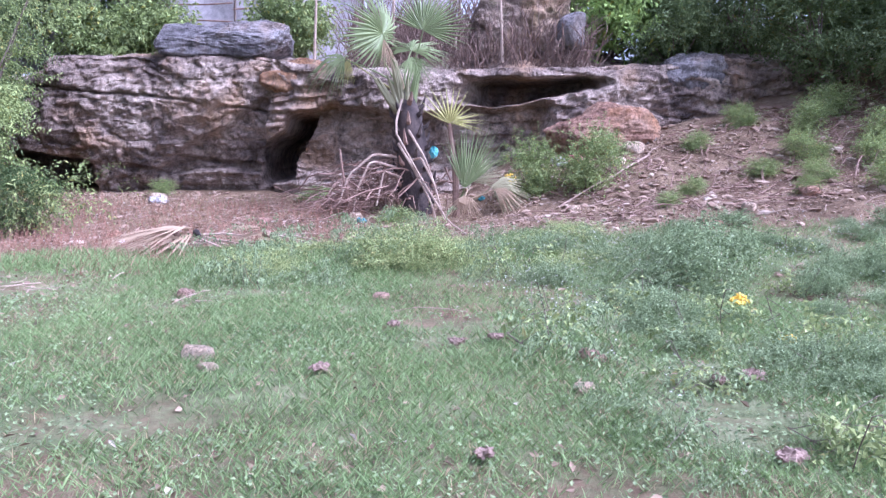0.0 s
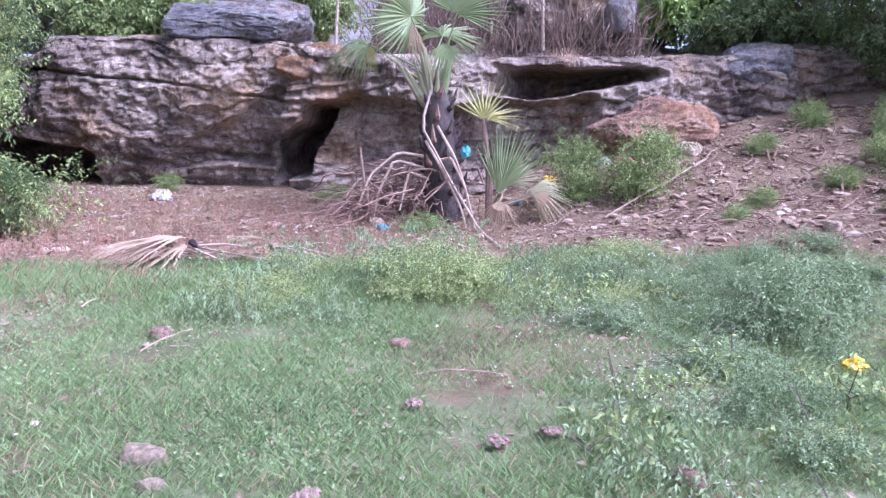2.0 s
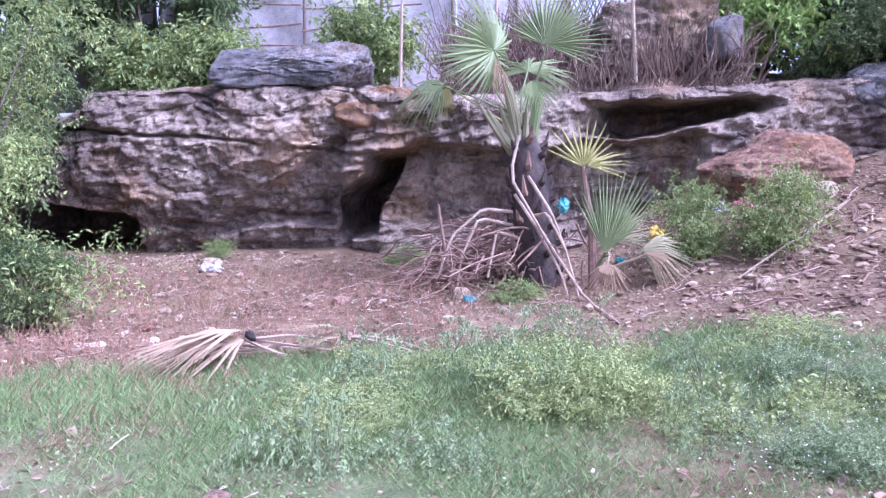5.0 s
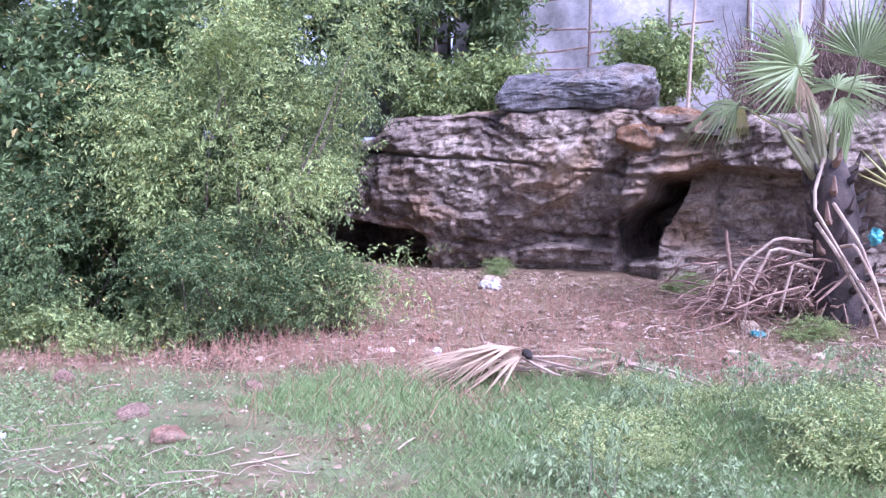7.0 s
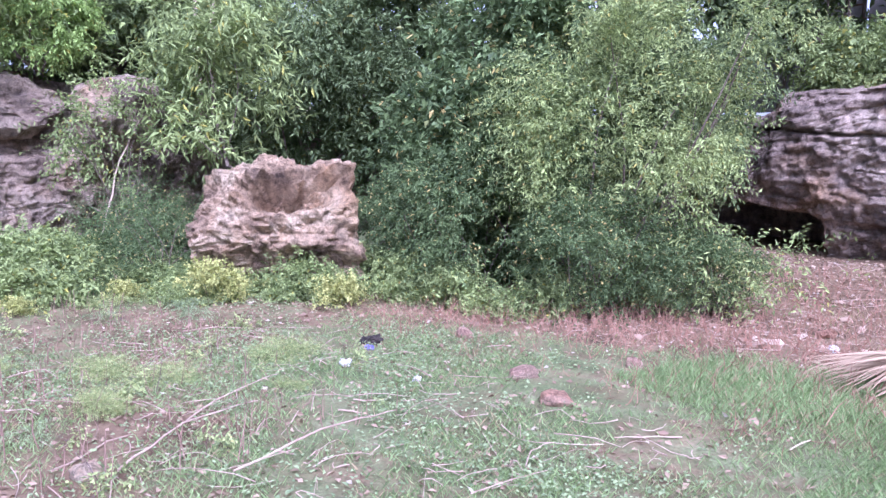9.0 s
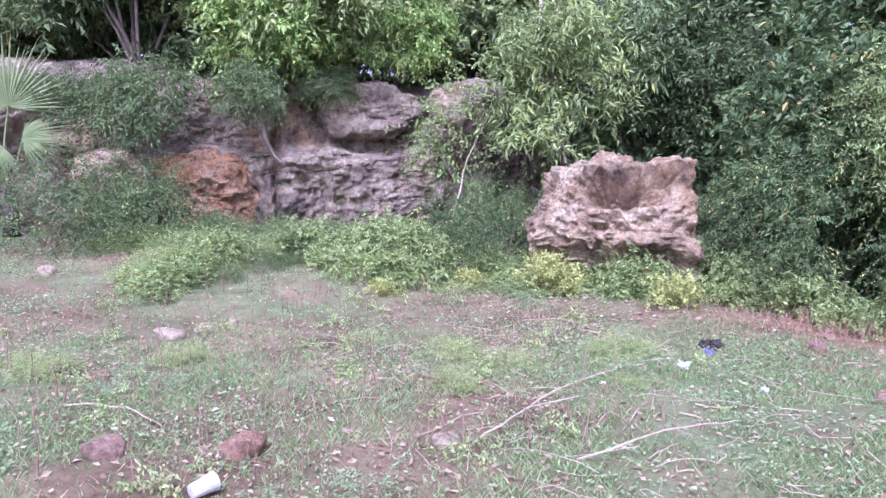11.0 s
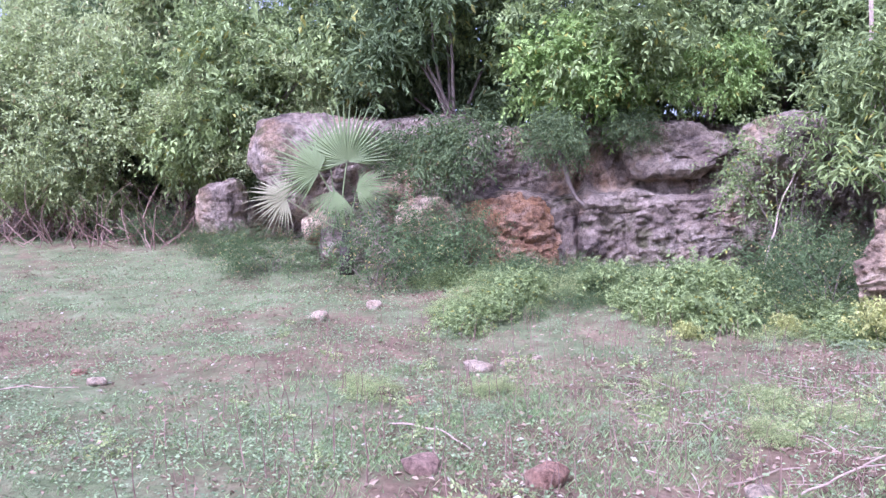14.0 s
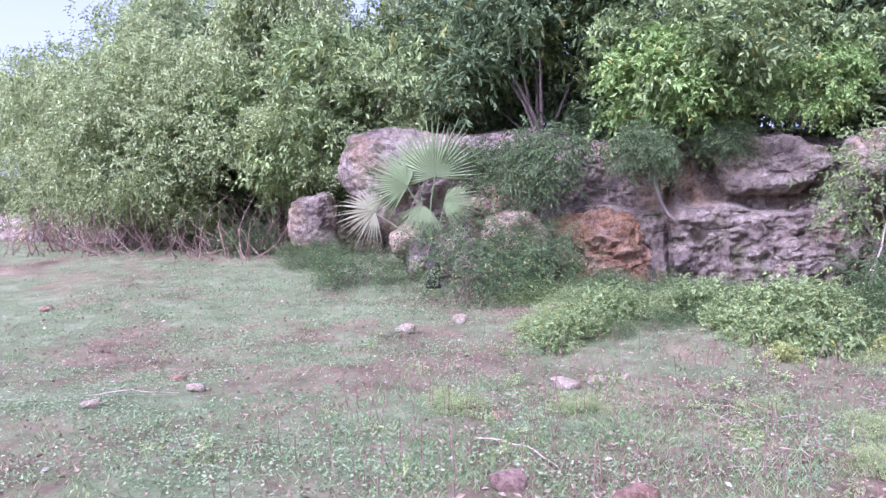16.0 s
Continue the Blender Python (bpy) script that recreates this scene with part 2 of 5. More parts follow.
# ---- the lie of the land ----
def height(x, y):
    x, y = np.asarray(x, float), np.asarray(y, float)
    west = 0.8 * smooth(-x - 0.8, 7, 17)
    north = 0.38 * smooth(y, 9.8, 14) * smooth(x, -13, -8) * (1 - smooth(x, -0.5, 1.5))
    slope = 0.27 * np.clip(x - 0.3, 0, 12) ** 0.9 * smooth(y, 5.5, 13) + 0.27 * np.clip(y - 11.3, 0, 5) * smooth(x, -0.2, 1.6)
    dip = -0.12 * (1 - smooth(y, -0.5, 3.0)) * smooth(x, -6, -2)
    p = np.stack([x.ravel(), y.ravel(), 0 * x.ravel()], 1)
    near = np.exp(-((x + 0.8) ** 2 + (y - 5) ** 2) / 900.0)
    rough = (0.06 * fbm(p * 0.45, 3, 5) + 0.018 * fbm(p * 3.0, 3, 9)).reshape(x.shape) * near
    return west + north + slope + dip + rough


def soil(x, y):
    """How bare the ground is, 0 to 1."""
    x, y = np.asarray(x, float), np.asarray(y, float)
    p = np.stack([x.ravel(), y.ravel(), 0 * x.ravel()], 1)
    n = fbm(p * 0.9, 4, 31).reshape(x.shape)
    n2 = fbm(p * 0.35, 3, 77).reshape(x.shape)
    edge = 9.3 + 0.25 * np.minimum(x + 2.5, 0) * 1.5 + 0.5 * n
    edge = np.where(x < -4.8, 8.75 - 0.4 * (-4.8 - x) * 1.6 + 0.5 * n, edge)
    edge = np.where(x > 0.5, 9.8 - 0.25 * (x - 0.5) + 0.5 * n, edge)
    bare = smooth(y - edge, -0.5, 0.7) * smooth(x, -9.3, -6.5)
    patchy = np.where(x < -2.6, 0.16 - 0.1 * smooth(-x, 8, 10) + 0.24 * n + 0.08 * n2 + 0.14 * fbm(p * 3.1, 3, 78).reshape(x.shape), 0.05 + 0.36 * n + 0.2 * n2) * smooth(-y, -9.5, -8.5)
    path = 0.75 * np.exp(-((y - 5.3 + 0.25 * (x + 7)) / 0.9) ** 2) * smooth(-x, 5.2, 7) * (1 - smooth(-x, 9.5, 11)) * (0.6 + 0.6 * n)
    return np.clip(np.maximum(np.maximum(bare, patchy), path), 0, 1)


# ---- ground: one sheet to the horizon ----
near_x = np.arange(-30, 14, 0.14)
near_y = np.arange(-24, 20, 0.14)
far = np.geomspace(1, 600, 16)
gx = np.concatenate([-30 - far[::-1], near_x, 14 + far])
gy = np.concatenate([-24 - far[::-1], near_y, 20 + far])
GX, GY = np.meshgrid(gx, gy)
GZ = height(np.clip(GX, -32, 16), np.clip(GY, -26, 22))
gv = np.stack([GX.ravel(), GY.ravel(), GZ.ravel()], 1)
nx, ny = len(gx), len(gy)
ii = (np.arange(ny - 1)[:, None] * nx + np.arange(nx - 1)[None]).ravel()
gf = np.stack([ii, ii + 1, ii + 1 + nx, ii + nx], 1)
GROUND, t, b = material("grass_soil")
at = t.nodes.new("ShaderNodeAttribute")
at.attribute_name = "soil"
earth = ramp(t, noise_node(t, 1.3, 8, 0.7), [(0.3, (0.09, 0.06, 0.038)), (0.48, (0.20, 0.137, 0.088)), (0.62, (0.29, 0.21, 0.135)), (0.75, (0.42, 0.335, 0.235))])
earth = mixed(t, 0.7, earth, ramp(t, noise_node(t, 22, 8, 0.75), grey([(0.32, 0.4), (0.5, 0.95), (0.68, 1.35)])), "MULTIPLY")
turf = ramp(t, noise_node(t, 2.2, 8, 0.7), [(0.3, (0.11, 0.135, 0.06)), (0.5, (0.19, 0.22, 0.105)), (0.7, (0.30, 0.31, 0.18))])
turf = mixed(t, 0.7, turf, ramp(t, noise_node(t, 35, 8, 0.75), grey([(0.3, 0.35), (0.5, 0.95), (0.7, 1.4)])), "MULTIPLY")
fac = t.nodes.new("ShaderNodeMath")
fac.operation = "MULTIPLY_ADD"
t.links.new(noise_node(t, 6, 6, 0.7), fac.inputs[0])
fac.inputs[1].default_value = 1.2
t.links.new(at.outputs["Fac"], fac.inputs[2])
c = mixed(t, ramp(t, fac.outputs[0], grey([(0.58, 0), (1.35, 1)])), turf, earth)
t.links.new(c, b.inputs["Base Color"])
b.inputs["Roughness"].default_value, b.inputs["Specular IOR Level"].default_value = 0.95, 0.15
bumped(t, b, noise_node(t, 30, 8, 0.75), 0.8, 0.03)
ground = part("ground", (gv, gf, True), GROUND)
mask = ground.data.attributes.new("soil", "FLOAT", "POINT")
mask.data.foreach_set("value", soil(GX, GY).ravel().astype(np.float32))
tagged(ground, "short green grass giving way to bare reddish soil", "ground", kind="structure")


# ---- cliffs: a face, then the shelf behind it ----
def cliff(name, run, base, top, deep, shelf, place, mat, label, seed, upright=0.0):
    """run: steps along the face; base, top: heights by step; deep(u, z): how far the face stands back; shelf(u, d): rise d metres behind the edge;
    place(u, back): plan position."""
    rows_face, rows_back = 150, 40
    u = np.asarray(run)
    v = np.linspace(0, 1, rows_face)
    zt = top(u)
    z = base + (zt - base)[None] * v[:, None]
    U = np.broadcast_to(u, z.shape)
    back = deep(U, z)
    p = np.stack([U.ravel(), back.ravel() * 0.5, z.ravel()], 1)
    warp = p + 0.16 * np.stack([fbm(p * 0.9, 3, seed + 91), fbm(p * 0.9, 3, seed + 92), 0.6 * fbm(p * 0.9, 3, seed + 93)], 1)
    lump = 0.17 * fbm(warp * np.array([0.9, 1, 1.1]), 4, seed) + 0.06 * np.abs(fbm(warp * np.array([1.4, 1.5, 3.2]), 4, seed + 20)) + 0.055 * fbm(p * 4.5, 4, seed + 40) - 0.035 * np.abs(fbm(warp * np.array([5.0, 5, 9.0]), 3, seed + 44))
    bed = p[:, 2] * 4.2 + 0.9 * fbm(p * np.array([0.7, 1, 0.9]), 3, seed + 71)
    step = bed - np.floor(bed)
    lump = lump + (1 - upright) * 0.075 * smooth(step, 0.0, 0.8) * (1 - smooth(step, 0.9, 1.0)) * smooth(fbm(p * 1.1, 3, seed + 72), -0.5, 0.6)
    lump = lump + 0.05 * np.abs(fbm(p * np.array([6.0, 6, 8.0]), 3, seed + 75)) + 0.03 * fbm(p * 13.0, 3, seed + 76)
    lump = lump + upright * 0.16 * np.abs(fbm(warp * np.array([2.2, 1.0, 0.6]), 4, seed + 30))
    cleft = np.abs(vnoise(p * np.array([0.9, 1, 2.8]) + 0.3 * fbm(p * 2, 2, seed + 5)[:, None], seed + 60))
    lump = lump + 0.05 * np.exp(-(cleft / 0.04) ** 2)
    back = back + lump.reshape(z.shape)
    edge = np.clip((v - 0.9) / 0.1, 0, 1)[:, None] ** 2 * 0.22
    back = back + edge
    d = np.concatenate([np.linspace(0.06, 1.5, 24), np.linspace(1.7, 14, rows_back - 24)])
    zb = np.stack([zt + shelf(u, k) for k in d])
    bb = back[-1][None] + d[:, None]
    q = np.stack([np.broadcast_to(u, zb.shape).ravel(), bb.ravel(), zb.ravel()], 1)
    zb = zb + (0.10 * fbm(q * 1.5, 4, seed + 80)).reshape(zb.shape) * smooth(d, 0, 0.4)[:, None]
    B, Zc = np.concatenate([back, bb]), np.concatenate([z, zb])
    x, y = place(np.broadcast_to(u, B.shape), B)
    verts = np.stack([x.ravel(), y.ravel(), Zc.ravel()], 1)
    n, m = len(u), len(B)
    k = (np.arange(m - 1)[:, None] * n + np.arange(n - 1)[None]).ravel()
    ob = part(name, (verts, np.stack([k, k + 1, k + 1 + n, k + n], 1), False), mat)
    return tagged(ob, label, "cliff", kind="structure")


def inside(v, a, b, s):
    return smooth(v, a - s, a + s) * (1 - smooth(v, b - s, b + s))


CRACK_X, CRACK_Z = [-9.5, -7.8, -5.8, -4.4, -3.1, -1.7, 1.0], [2.2, 2.15, 2.09, 1.91, 1.82, 1.87, 2.0]


def deep_east(u, z):
    q = np.stack([u.ravel(), 0 * u.ravel(), z.ravel()], 1)
    u = u + (0.10 * fbm(q * 1.6, 4, 701)).reshape(u.shape)
    z = z + (0.07 * fbm(q * 2.0, 4, 702)).reshape(z.shape)
    gap = (smooth(fbm(q * 1.3, 3, 703), -0.6, 0.3)).reshape(z.shape)
    crack = np.interp(u, CRACK_X, CRACK_Z)
    low = np.clip((crack - z) / (crack - 0.3), 0, 1.2)
    left = 1 - smooth(u, -2.9, -2.5)
    d = left * (0.50 * low ** 1.6 - 0.12 * np.sin(np.pi * np.clip(low, 0, 1)))
    d = d + left * 0.12 * smooth(z - crack, 0, 0.5)
    d = d + 0.16 * gap * np.exp(-((z - crack) / 0.022) ** 2) * inside(u, -8, -3.0, 0.3)
    slant = 0.72 + (u + 5.25) * 0.69
    d = d + 0.32 * smooth(slant - z, -0.06, 0.08) * inside(u, -5.25, -3.2, 0.08)
    d = d + 0.22 * smooth(slant + 0.35 - z, -0.2, 0.3) * inside(u, -5.0, -3.1, 0.2)
    d = d - 0.30 * smooth(0.74 - z, -0.03, 0.04) * inside(u, -5.2, -3.35, 0.1)
    mid = -3.0 + 0.42 * smooth(z, 0.95, 1.75)
    d = d + 2.6 * smooth(1.76 - z, -0.04, 0.12) * inside(u, mid - 0.30 + 0.15 * smooth(z, 0.6, 1.7), mid + 0.28, 0.10) * smooth(z, 0.55, 0.75)
    d = d + 0.48 * smooth(1.84 + 0.06 * np.sin(u * 3) - z, -0.05, 0.08) * inside(u, -2.7, 0.4, 0.2) * (1 - 0.5 * smooth(-z, -1.0, -0.6))
    d = d + 1.8 * smooth(1.0 + 0.1 * np.sin(u * 2.2) - z, -0.05, 0.15) * inside(u, -8.7, -6.5, 0.25)
    roof = 2.42 - 0.03 * (u - 1.4)
    floor_z = 2.0 + 0.26 * smooth(u, 1.3, 2.6)
    d = d + 1.5 * inside(z, floor_z, roof, 0.05) * inside(u, 0.45, 2.6, 0.4)
    d = d + 0.5 * smooth(1.95 - z, -0.05, 0.1) * inside(u, 0.4, 1.7, 0.15)
    d = d + 1.0 * np.clip(-u - 8.0, 0, 3) * 0.4
    return d + 0.35 * smooth(u, 2.5, 6)


def top_east(u):
    return np.interp(u, [-16, -9.2, -8.2, -7.2, -6.9, -3.4, -2.6, -1.5, 0, 2.2, 4, 9, 16], [2.2, 2.2, 2.25, 2.45, 2.72, 2.76, 2.62, 2.55, 2.55, 2.62, 2.7, 3.2, 3.4])


def shelf_east(u, d):
    bank = inside(u, -1.6, 2.8, 1.1)
    return 0.10 * d * (d < 3) + 0.3 * (d >= 3) + bank * (1.0 * smooth(d, 0.3, 2.2)) + 0.5 * smooth(u, 3, 6) * smooth(d, 0, 2)


cliff("cliff_east", np.arange(-13, 13, 0.036), -0.6, top_east, deep_east, shelf_east, lambda u, b: (u, 13.75 + b + 0.05 * np.clip(u, 0, 9)), ROCK_E,
      "layered pale and dark limestone ledge with a small cave", 100)


def deep_west(u, z):
    q = np.stack([u.ravel(), 0 * u.ravel(), z.ravel()], 1)
    u = u + (0.12 * fbm(q * 1.4, 4, 711)).reshape(u.shape)
    z = z + (0.10 * fbm(q * 1.7, 4, 712)).reshape(z.shape)
    d = 0.5 * smooth(z, 1.55, 1.7) * inside(u, -0.5, 6.4, 0.3) + 0.25 * smooth(z, 1.6, 2.8)
    d = d + 0.32 * np.exp(-((u - 3.3 - 0.08 * np.sin(z * 3)) / 0.05) ** 2) * smooth(2.2 - z, 0, 0.3)
    d = d + 0.12 * np.exp(-((z - 1.6 - 0.04 * np.sin(u * 3)) / 0.03) ** 2) * inside(u, 3.6, 5.7, 0.1)
    d = d + 0.40 * smooth(1.25 - 0.25 * np.abs(u - 2.2) - z, -0.1, 0.2) * inside(u, 1.3, 3.1, 0.15)
    d = d + 0.22 * smooth(3.2 - u, -0.05, 0.1) * smooth(z, 0.5, 1.3)
    d = d + 3.7 * smooth(-u, 0.6, 2.0) + 0.75 * np.clip(-u - 3.5, 0, 30) * 0.55
    return d + 1.4 * smooth(u, 6.6, 7.6)


def top_west(u):
    return np.interp(u, [-40, -12, -5, -2.5, -0.9, 1, 2.6, 3.6, 4.9, 5.6, 6.3, 7.2, 14], [1.5, 1.5, 1.5, 1.6, 2.9, 3.0, 2.7, 2.8, 2.9, 2.75, 2.75, 2.5, 2.5])


cliff("cliff_west", np.concatenate([np.arange(-30, -4, 0.15), np.arange(-4, 9, 0.04), np.arange(9, 13, 0.1)]), -0.4, top_west, deep_west, lambda u, d: 0.12 * np.minimum(d, 6), lambda u, b: (-13.1 - b, u), ROCK_W,
      "purplish grey limestone face with moss and a vertical crack", 300, 1.0)


# ---- boulders and stones ----
ICO = {}


def ico(sub):
    if sub not in ICO:
        bm = bmesh.new()
        bmesh.ops.create_icosphere(bm, subdivisions=sub, radius=1)
        ICO[sub] = (np.array([v.co[:] for v in bm.verts]), np.array([[v.index for v in f.verts] for f in bm.faces]))
        bm.free()
    return ICO[sub]


def rock_data(size, seed, sub=4, rough=0.12, cuts=9, boxy=0.35, dents=()):
    rng = np.random.default_rng(seed)
    v, f = ico(sub)
    v = v.copy()
    box = v / np.abs(v).max(1)[:, None]
    v = v * (1 - boxy) + box * boxy * 0.8
    for _ in range(cuts):
        n = rng.normal(0, 1, 3)
        n /= np.linalg.norm(n)
        lim = rng.uniform(0.62, 0.85)
        over = np.maximum(v @ n - lim, 0)
        v = v - 0.85 * over[:, None] * n
    size = np.asarray(size, float)
    unit = v / (np.linalg.norm(v, axis=1)[:, None] + 1e-9)
    big = float(size.mean())
    p = v * size
    for (n, r, depth) in dents:
        n = np.asarray(n, float) / np.linalg.norm(n)
        dist = np.linalg.norm((unit - n) * np.array([1, 1, 1.25]), axis=1) + 0.10 * fbm(unit * 4, 3, seed + 3)
        p = p - (depth * (1 - smooth(dist, r * 0.75, r)))[:, None] * unit
    k = 1.0 / big
    p = p + unit * (rough * big * (0.6 * fbm(p * k * 1.2, 4, seed) + 0.35 * fbm(p * k * np.array([2, 2, 6]), 4, seed + 7) + 0.18 * fbm(p * k * 9, 3, seed + 11)))[:, None]
    if sub >= 5:
        p = p - unit * (rough * big * (0.3 * np.abs(fbm(p * 5.0, 3, seed + 15)) + 0.25 * np.abs(fbm(p * 13.0, 3, seed + 16))))[:, None]
    return p, f, sub < 5


def boulder(loc, size, turn, mat, seed, label, name="boulder", cat="boulder", sub=4, group="", lean=0, **kw):
    ob = part(name, rock_data(size, seed, sub, **kw), mat)
    ob.matrix_world = pose(*loc, lean, 0, turn)
    return tagged(ob, label, cat, group)


boulder((-4.0, 14.55, 3.06), (1.45, 0.65, 0.4), 2, ROCK_G, 11, "long grey boulder lying on the rock ledge", sub=5, rough=0.15, boxy=0.85, cuts=5)
boulder((-9.8, 7.25, 0.74), (1.2, 0.85, 1.06), 58, ROCK_B, 21, "big pitted limestone block with a hollow in its face", sub=6, rough=0.24, boxy=0.8, cuts=4,
        dents=[((0.08, -0.8, 0.56), 0.40, 0.55), ((0.45, -0.72, 0.52), 0.36, 0.6), ((0.28, -0.6, 0.74), 0.24, 0.3)])
boulder((-14.1, -1.3, 2.2), (0.8, 1.05, 1.05), 10, ROCK_W, 31, "rounded purplish boulder jutting from the cliff", sub=5, rough=0.13)
boulder((-13.75, -0.75, 1.15), (0.45, 0.6, 0.42), 10, ROCK_B, 33, "pale boulder at the foot of the cliff", sub=5)
boulder((-15.7, -3.5, 1.45), (0.5, 0.55, 0.66), 20, ROCK_W, 32, "upright boulder under overhanging bushes", sub=5, rough=0.12)
boulder((-12.75, 6.2, 2.35), (0.55, 0.66, 0.5), 0, ROCK_W, 34, "dark rounded boulder on the cliff edge", sub=5)
boulder((-13.65, 4.85, 2.3), (0.65, 0.95, 0.5), 0, ROCK_W, 38, "brown weathered boulder on the cliff edge", sub=5, boxy=0.7, rough=0.2)
boulder((-13.0, 1.0, 1.25), (0.45, 0.6, 0.42), 0, ROCK_B, 39, "pale broken boulder under the cliff", sub=5)
boulder((-13.5, 2.3, 0.85), (0.42, 1.0, 0.72), 0, CLAY, 46, "reddish eroded clay under the cliff", "clay_bank", "clay bank", sub=5, rough=0.34, boxy=0.7)
boulder((2.6, 13.6, 1.45), (1.05, 0.7, 0.55), 8, RUBBLE, 35, "orange clay-stained boulder in the rubble slope", sub=5, rough=0.14)
boulder((4.3, 14.6, 2.55), (0.75, 0.6, 0.45), 0, ROCK_G, 36, "dark boulder below the trees", sub=5)
boulder((1.35, 15.2, 3.3), (1.1, 0.7, 0.85), 0, ROCK_W, 37, "grey boulder above the brushwood bank", sub=5, boxy=0.6, rough=0.18)
boulder((2.2, 14.5, 3.3), (0.32, 0.3, 0.36), 0, ROCK_G, 41, "pale grey upright boulder on the bank", sub=4)
boulder((-2.6, 14.35, 2.5), (0.55, 0.35, 0.3), 0, CLAY, 42, "crumbling orange clay hollow in the ledge", "clay_bank", "clay bank", sub=4, rough=0.2)
boulder((-2.95, 14.13, 2.3), (0.42, 0.25, 0.24), 0, CLAY, 43, "orange clay patch on the limestone", "clay_bank", "clay bank", sub=4, rough=0.2)


LAND = height(*np.meshgrid(near_x, near_y))
BARE = soil(*np.meshgrid(near_x, near_y))


def on_grid(field, x, y):
    """The value of a field of the near ground at a place."""
    i, j = (x - near_x[0]) / 0.14, (y - near_y[0]) / 0.14
    a, c = int(i), int(j)
    u, v = i - a, j - c
    return float((field[c, a] * (1 - u) + field[c, a + 1] * u) * (1 - v) + (field[c + 1, a] * (1 - u) + field[c + 1, a + 1] * u) * v)


def ground_at(x, y):
    return on_grid(LAND, x, y)



STONES = [(-1.34, 4.32, 0.10, PALE, "white broken stone in the grass"), (-1.22, 4.1, 0.06, PALE, "small white stone in the grass"),
          (-2.1, 6.4, 0.09, STONE, "pale pink stone in the grass"), (0.85, 4.3, 0.09, STONE, "greyish pink stone in the grass"),
          (0.72, 3.75, 0.06, PALE, "pale rounded stone in the grass"), (3.7, 9.7, 0.13, PALE, "pale stone on the rubble slope"),
          (-5.08, 1.94, 0.13, STONE, "speckled pinkish stone block in the grass"), (-4.97, 2.65, 0.15, BRICKRED, "round reddish stone in the grass"),
          (-4.86, 3.73, 0.09, PALE, "round cream stone among sticks"), (-8.1, 2.05, 0.16, PALE, "flat-topped pale stone block"),
          (-8.35, 2.35, 0.1, PALE, "pale broken stone in the grass"), (-8.5, 2.6, 0.08, PALE, "pale broken stone in the grass"), (-10.67, 0.55, 0.13, PALE, "square pale stone in the grass"),
          (-9.94, 0.01, 0.15, PALE, "low pale stone in the grass"), (-6.9, 1.65, 0.1, BRICKRED, "flat reddish stone in the grass"),
          (-11.39, 1.74, 0.14, STONE, "grey stone by the herbs"), (-4.28, 6.49, 0.14, BRICKRED, "flat broken pink stone on bare soil"),
          (-4.87, 6.75, 0.12, STONE, "rounded pink stone on bare soil"), (-4.67, 7.79, 0.1, STONE, "small pink stone on bare soil"),
          (-6.26, 7.35, 0.12, STONE, "brownish stone by the bush"), (-7.13, -1.18, 0.11, PALE, "pale flat splinter of stone"),
          (-7.4, -1.51, 0.08, BRICKRED, "small reddish stone in the grass"), (-6.36, -1.68, 0.1, PALE, "pale flat stone in the grass"), (-10.74, -5.71, 0.12, BRICKRED, "reddish flat stone in the grass"),
          (-4.72, 12.9, 0.16, PALE, "pale stone at the foot of the ledge"), (-1.3, 11.4, 0.14, PALE, "pale stone under the palm"),
          (-2.6, 11.2, 0.12, STONE, "flat pale stone on the soil"), (1.75, 10.9, 0.13, PALE, "white stone on the rubble slope"),
          (-0.5, 6.4, 0.08, STONE, "small stone among the weeds"), (2.2, 7.2, 0.09, PALE, "pale stone among the weeds"),
          (3.0, 13.0, 0.22, PALE, "pale stone on the rubble slope"), (3.3, 13.3, 0.18, ROCK_G, "grey stone on the rubble slope"), (2.7, 12.6, 0.16, PALE, "pale stone on the rubble slope")]
for k, (x, y, r, m, text) in enumerate(STONES):
    boulder((x, y, ground_at(x, y) + r * 0.2), (r * 1.0, r * 0.8, r * (0.4 if "flat" in text else 0.62)), k * 47, m, 500 + k, text, "stone", "stone", 3, "loose stones", rough=0.16, cuts=7, boxy=0.75)

# loose chips over the bare soil
rng = np.random.default_rng(5)
chips = []
while len(chips) < 2600:
    x, y = rng.uniform(-9, 6), rng.uniform(5, 14)
    if rng.uniform() < on_grid(BARE, x, y) * (1.0 if y > 8 or x > 0.5 else 0.5):
        r = 0.008 + 0.045 * rng.uniform() ** 5
        v, f = ico(1)
        v = v * (1 + 0.3 * rng.normal(0, 1, (len(v), 1))) * np.array([r * rng.uniform(1, 1.8), r, r * 0.6])
        a = rng.uniform(0, 6.28)
        v = v @ np.array([[math.cos(a), math.sin(a), 0], [-math.sin(a), math.cos(a), 0], [0, 0, 1]])
        chips.append((v + np.array([x, y, ground_at(x, y) + r * 0.3]), f))
while len(chips) < 4600:
    x, y = 0.9 + 6.5 * rng.uniform(), rng.uniform(9.6, 14.0)
    if rng.uniform() < on_grid(BARE, x, y):
        r = 0.01 + 0.05 * rng.uniform() ** 4
        v, f = ico(1)
        v = v * (1 + 0.25 * rng.normal(0, 1, (len(v), 1))) * np.array([r * rng.uniform(1, 1.9), r, r * 0.6])
        a = rng.uniform(0, 6.28)
        v = v @ np.array([[math.cos(a), math.sin(a), 0], [-math.sin(a), math.cos(a), 0], [0, 0, 1]])
        chips.append((v + np.array([x, y, ground_at(x, y) + r * 0.3]), f))
CHIP, t, b = material("stone_chips")
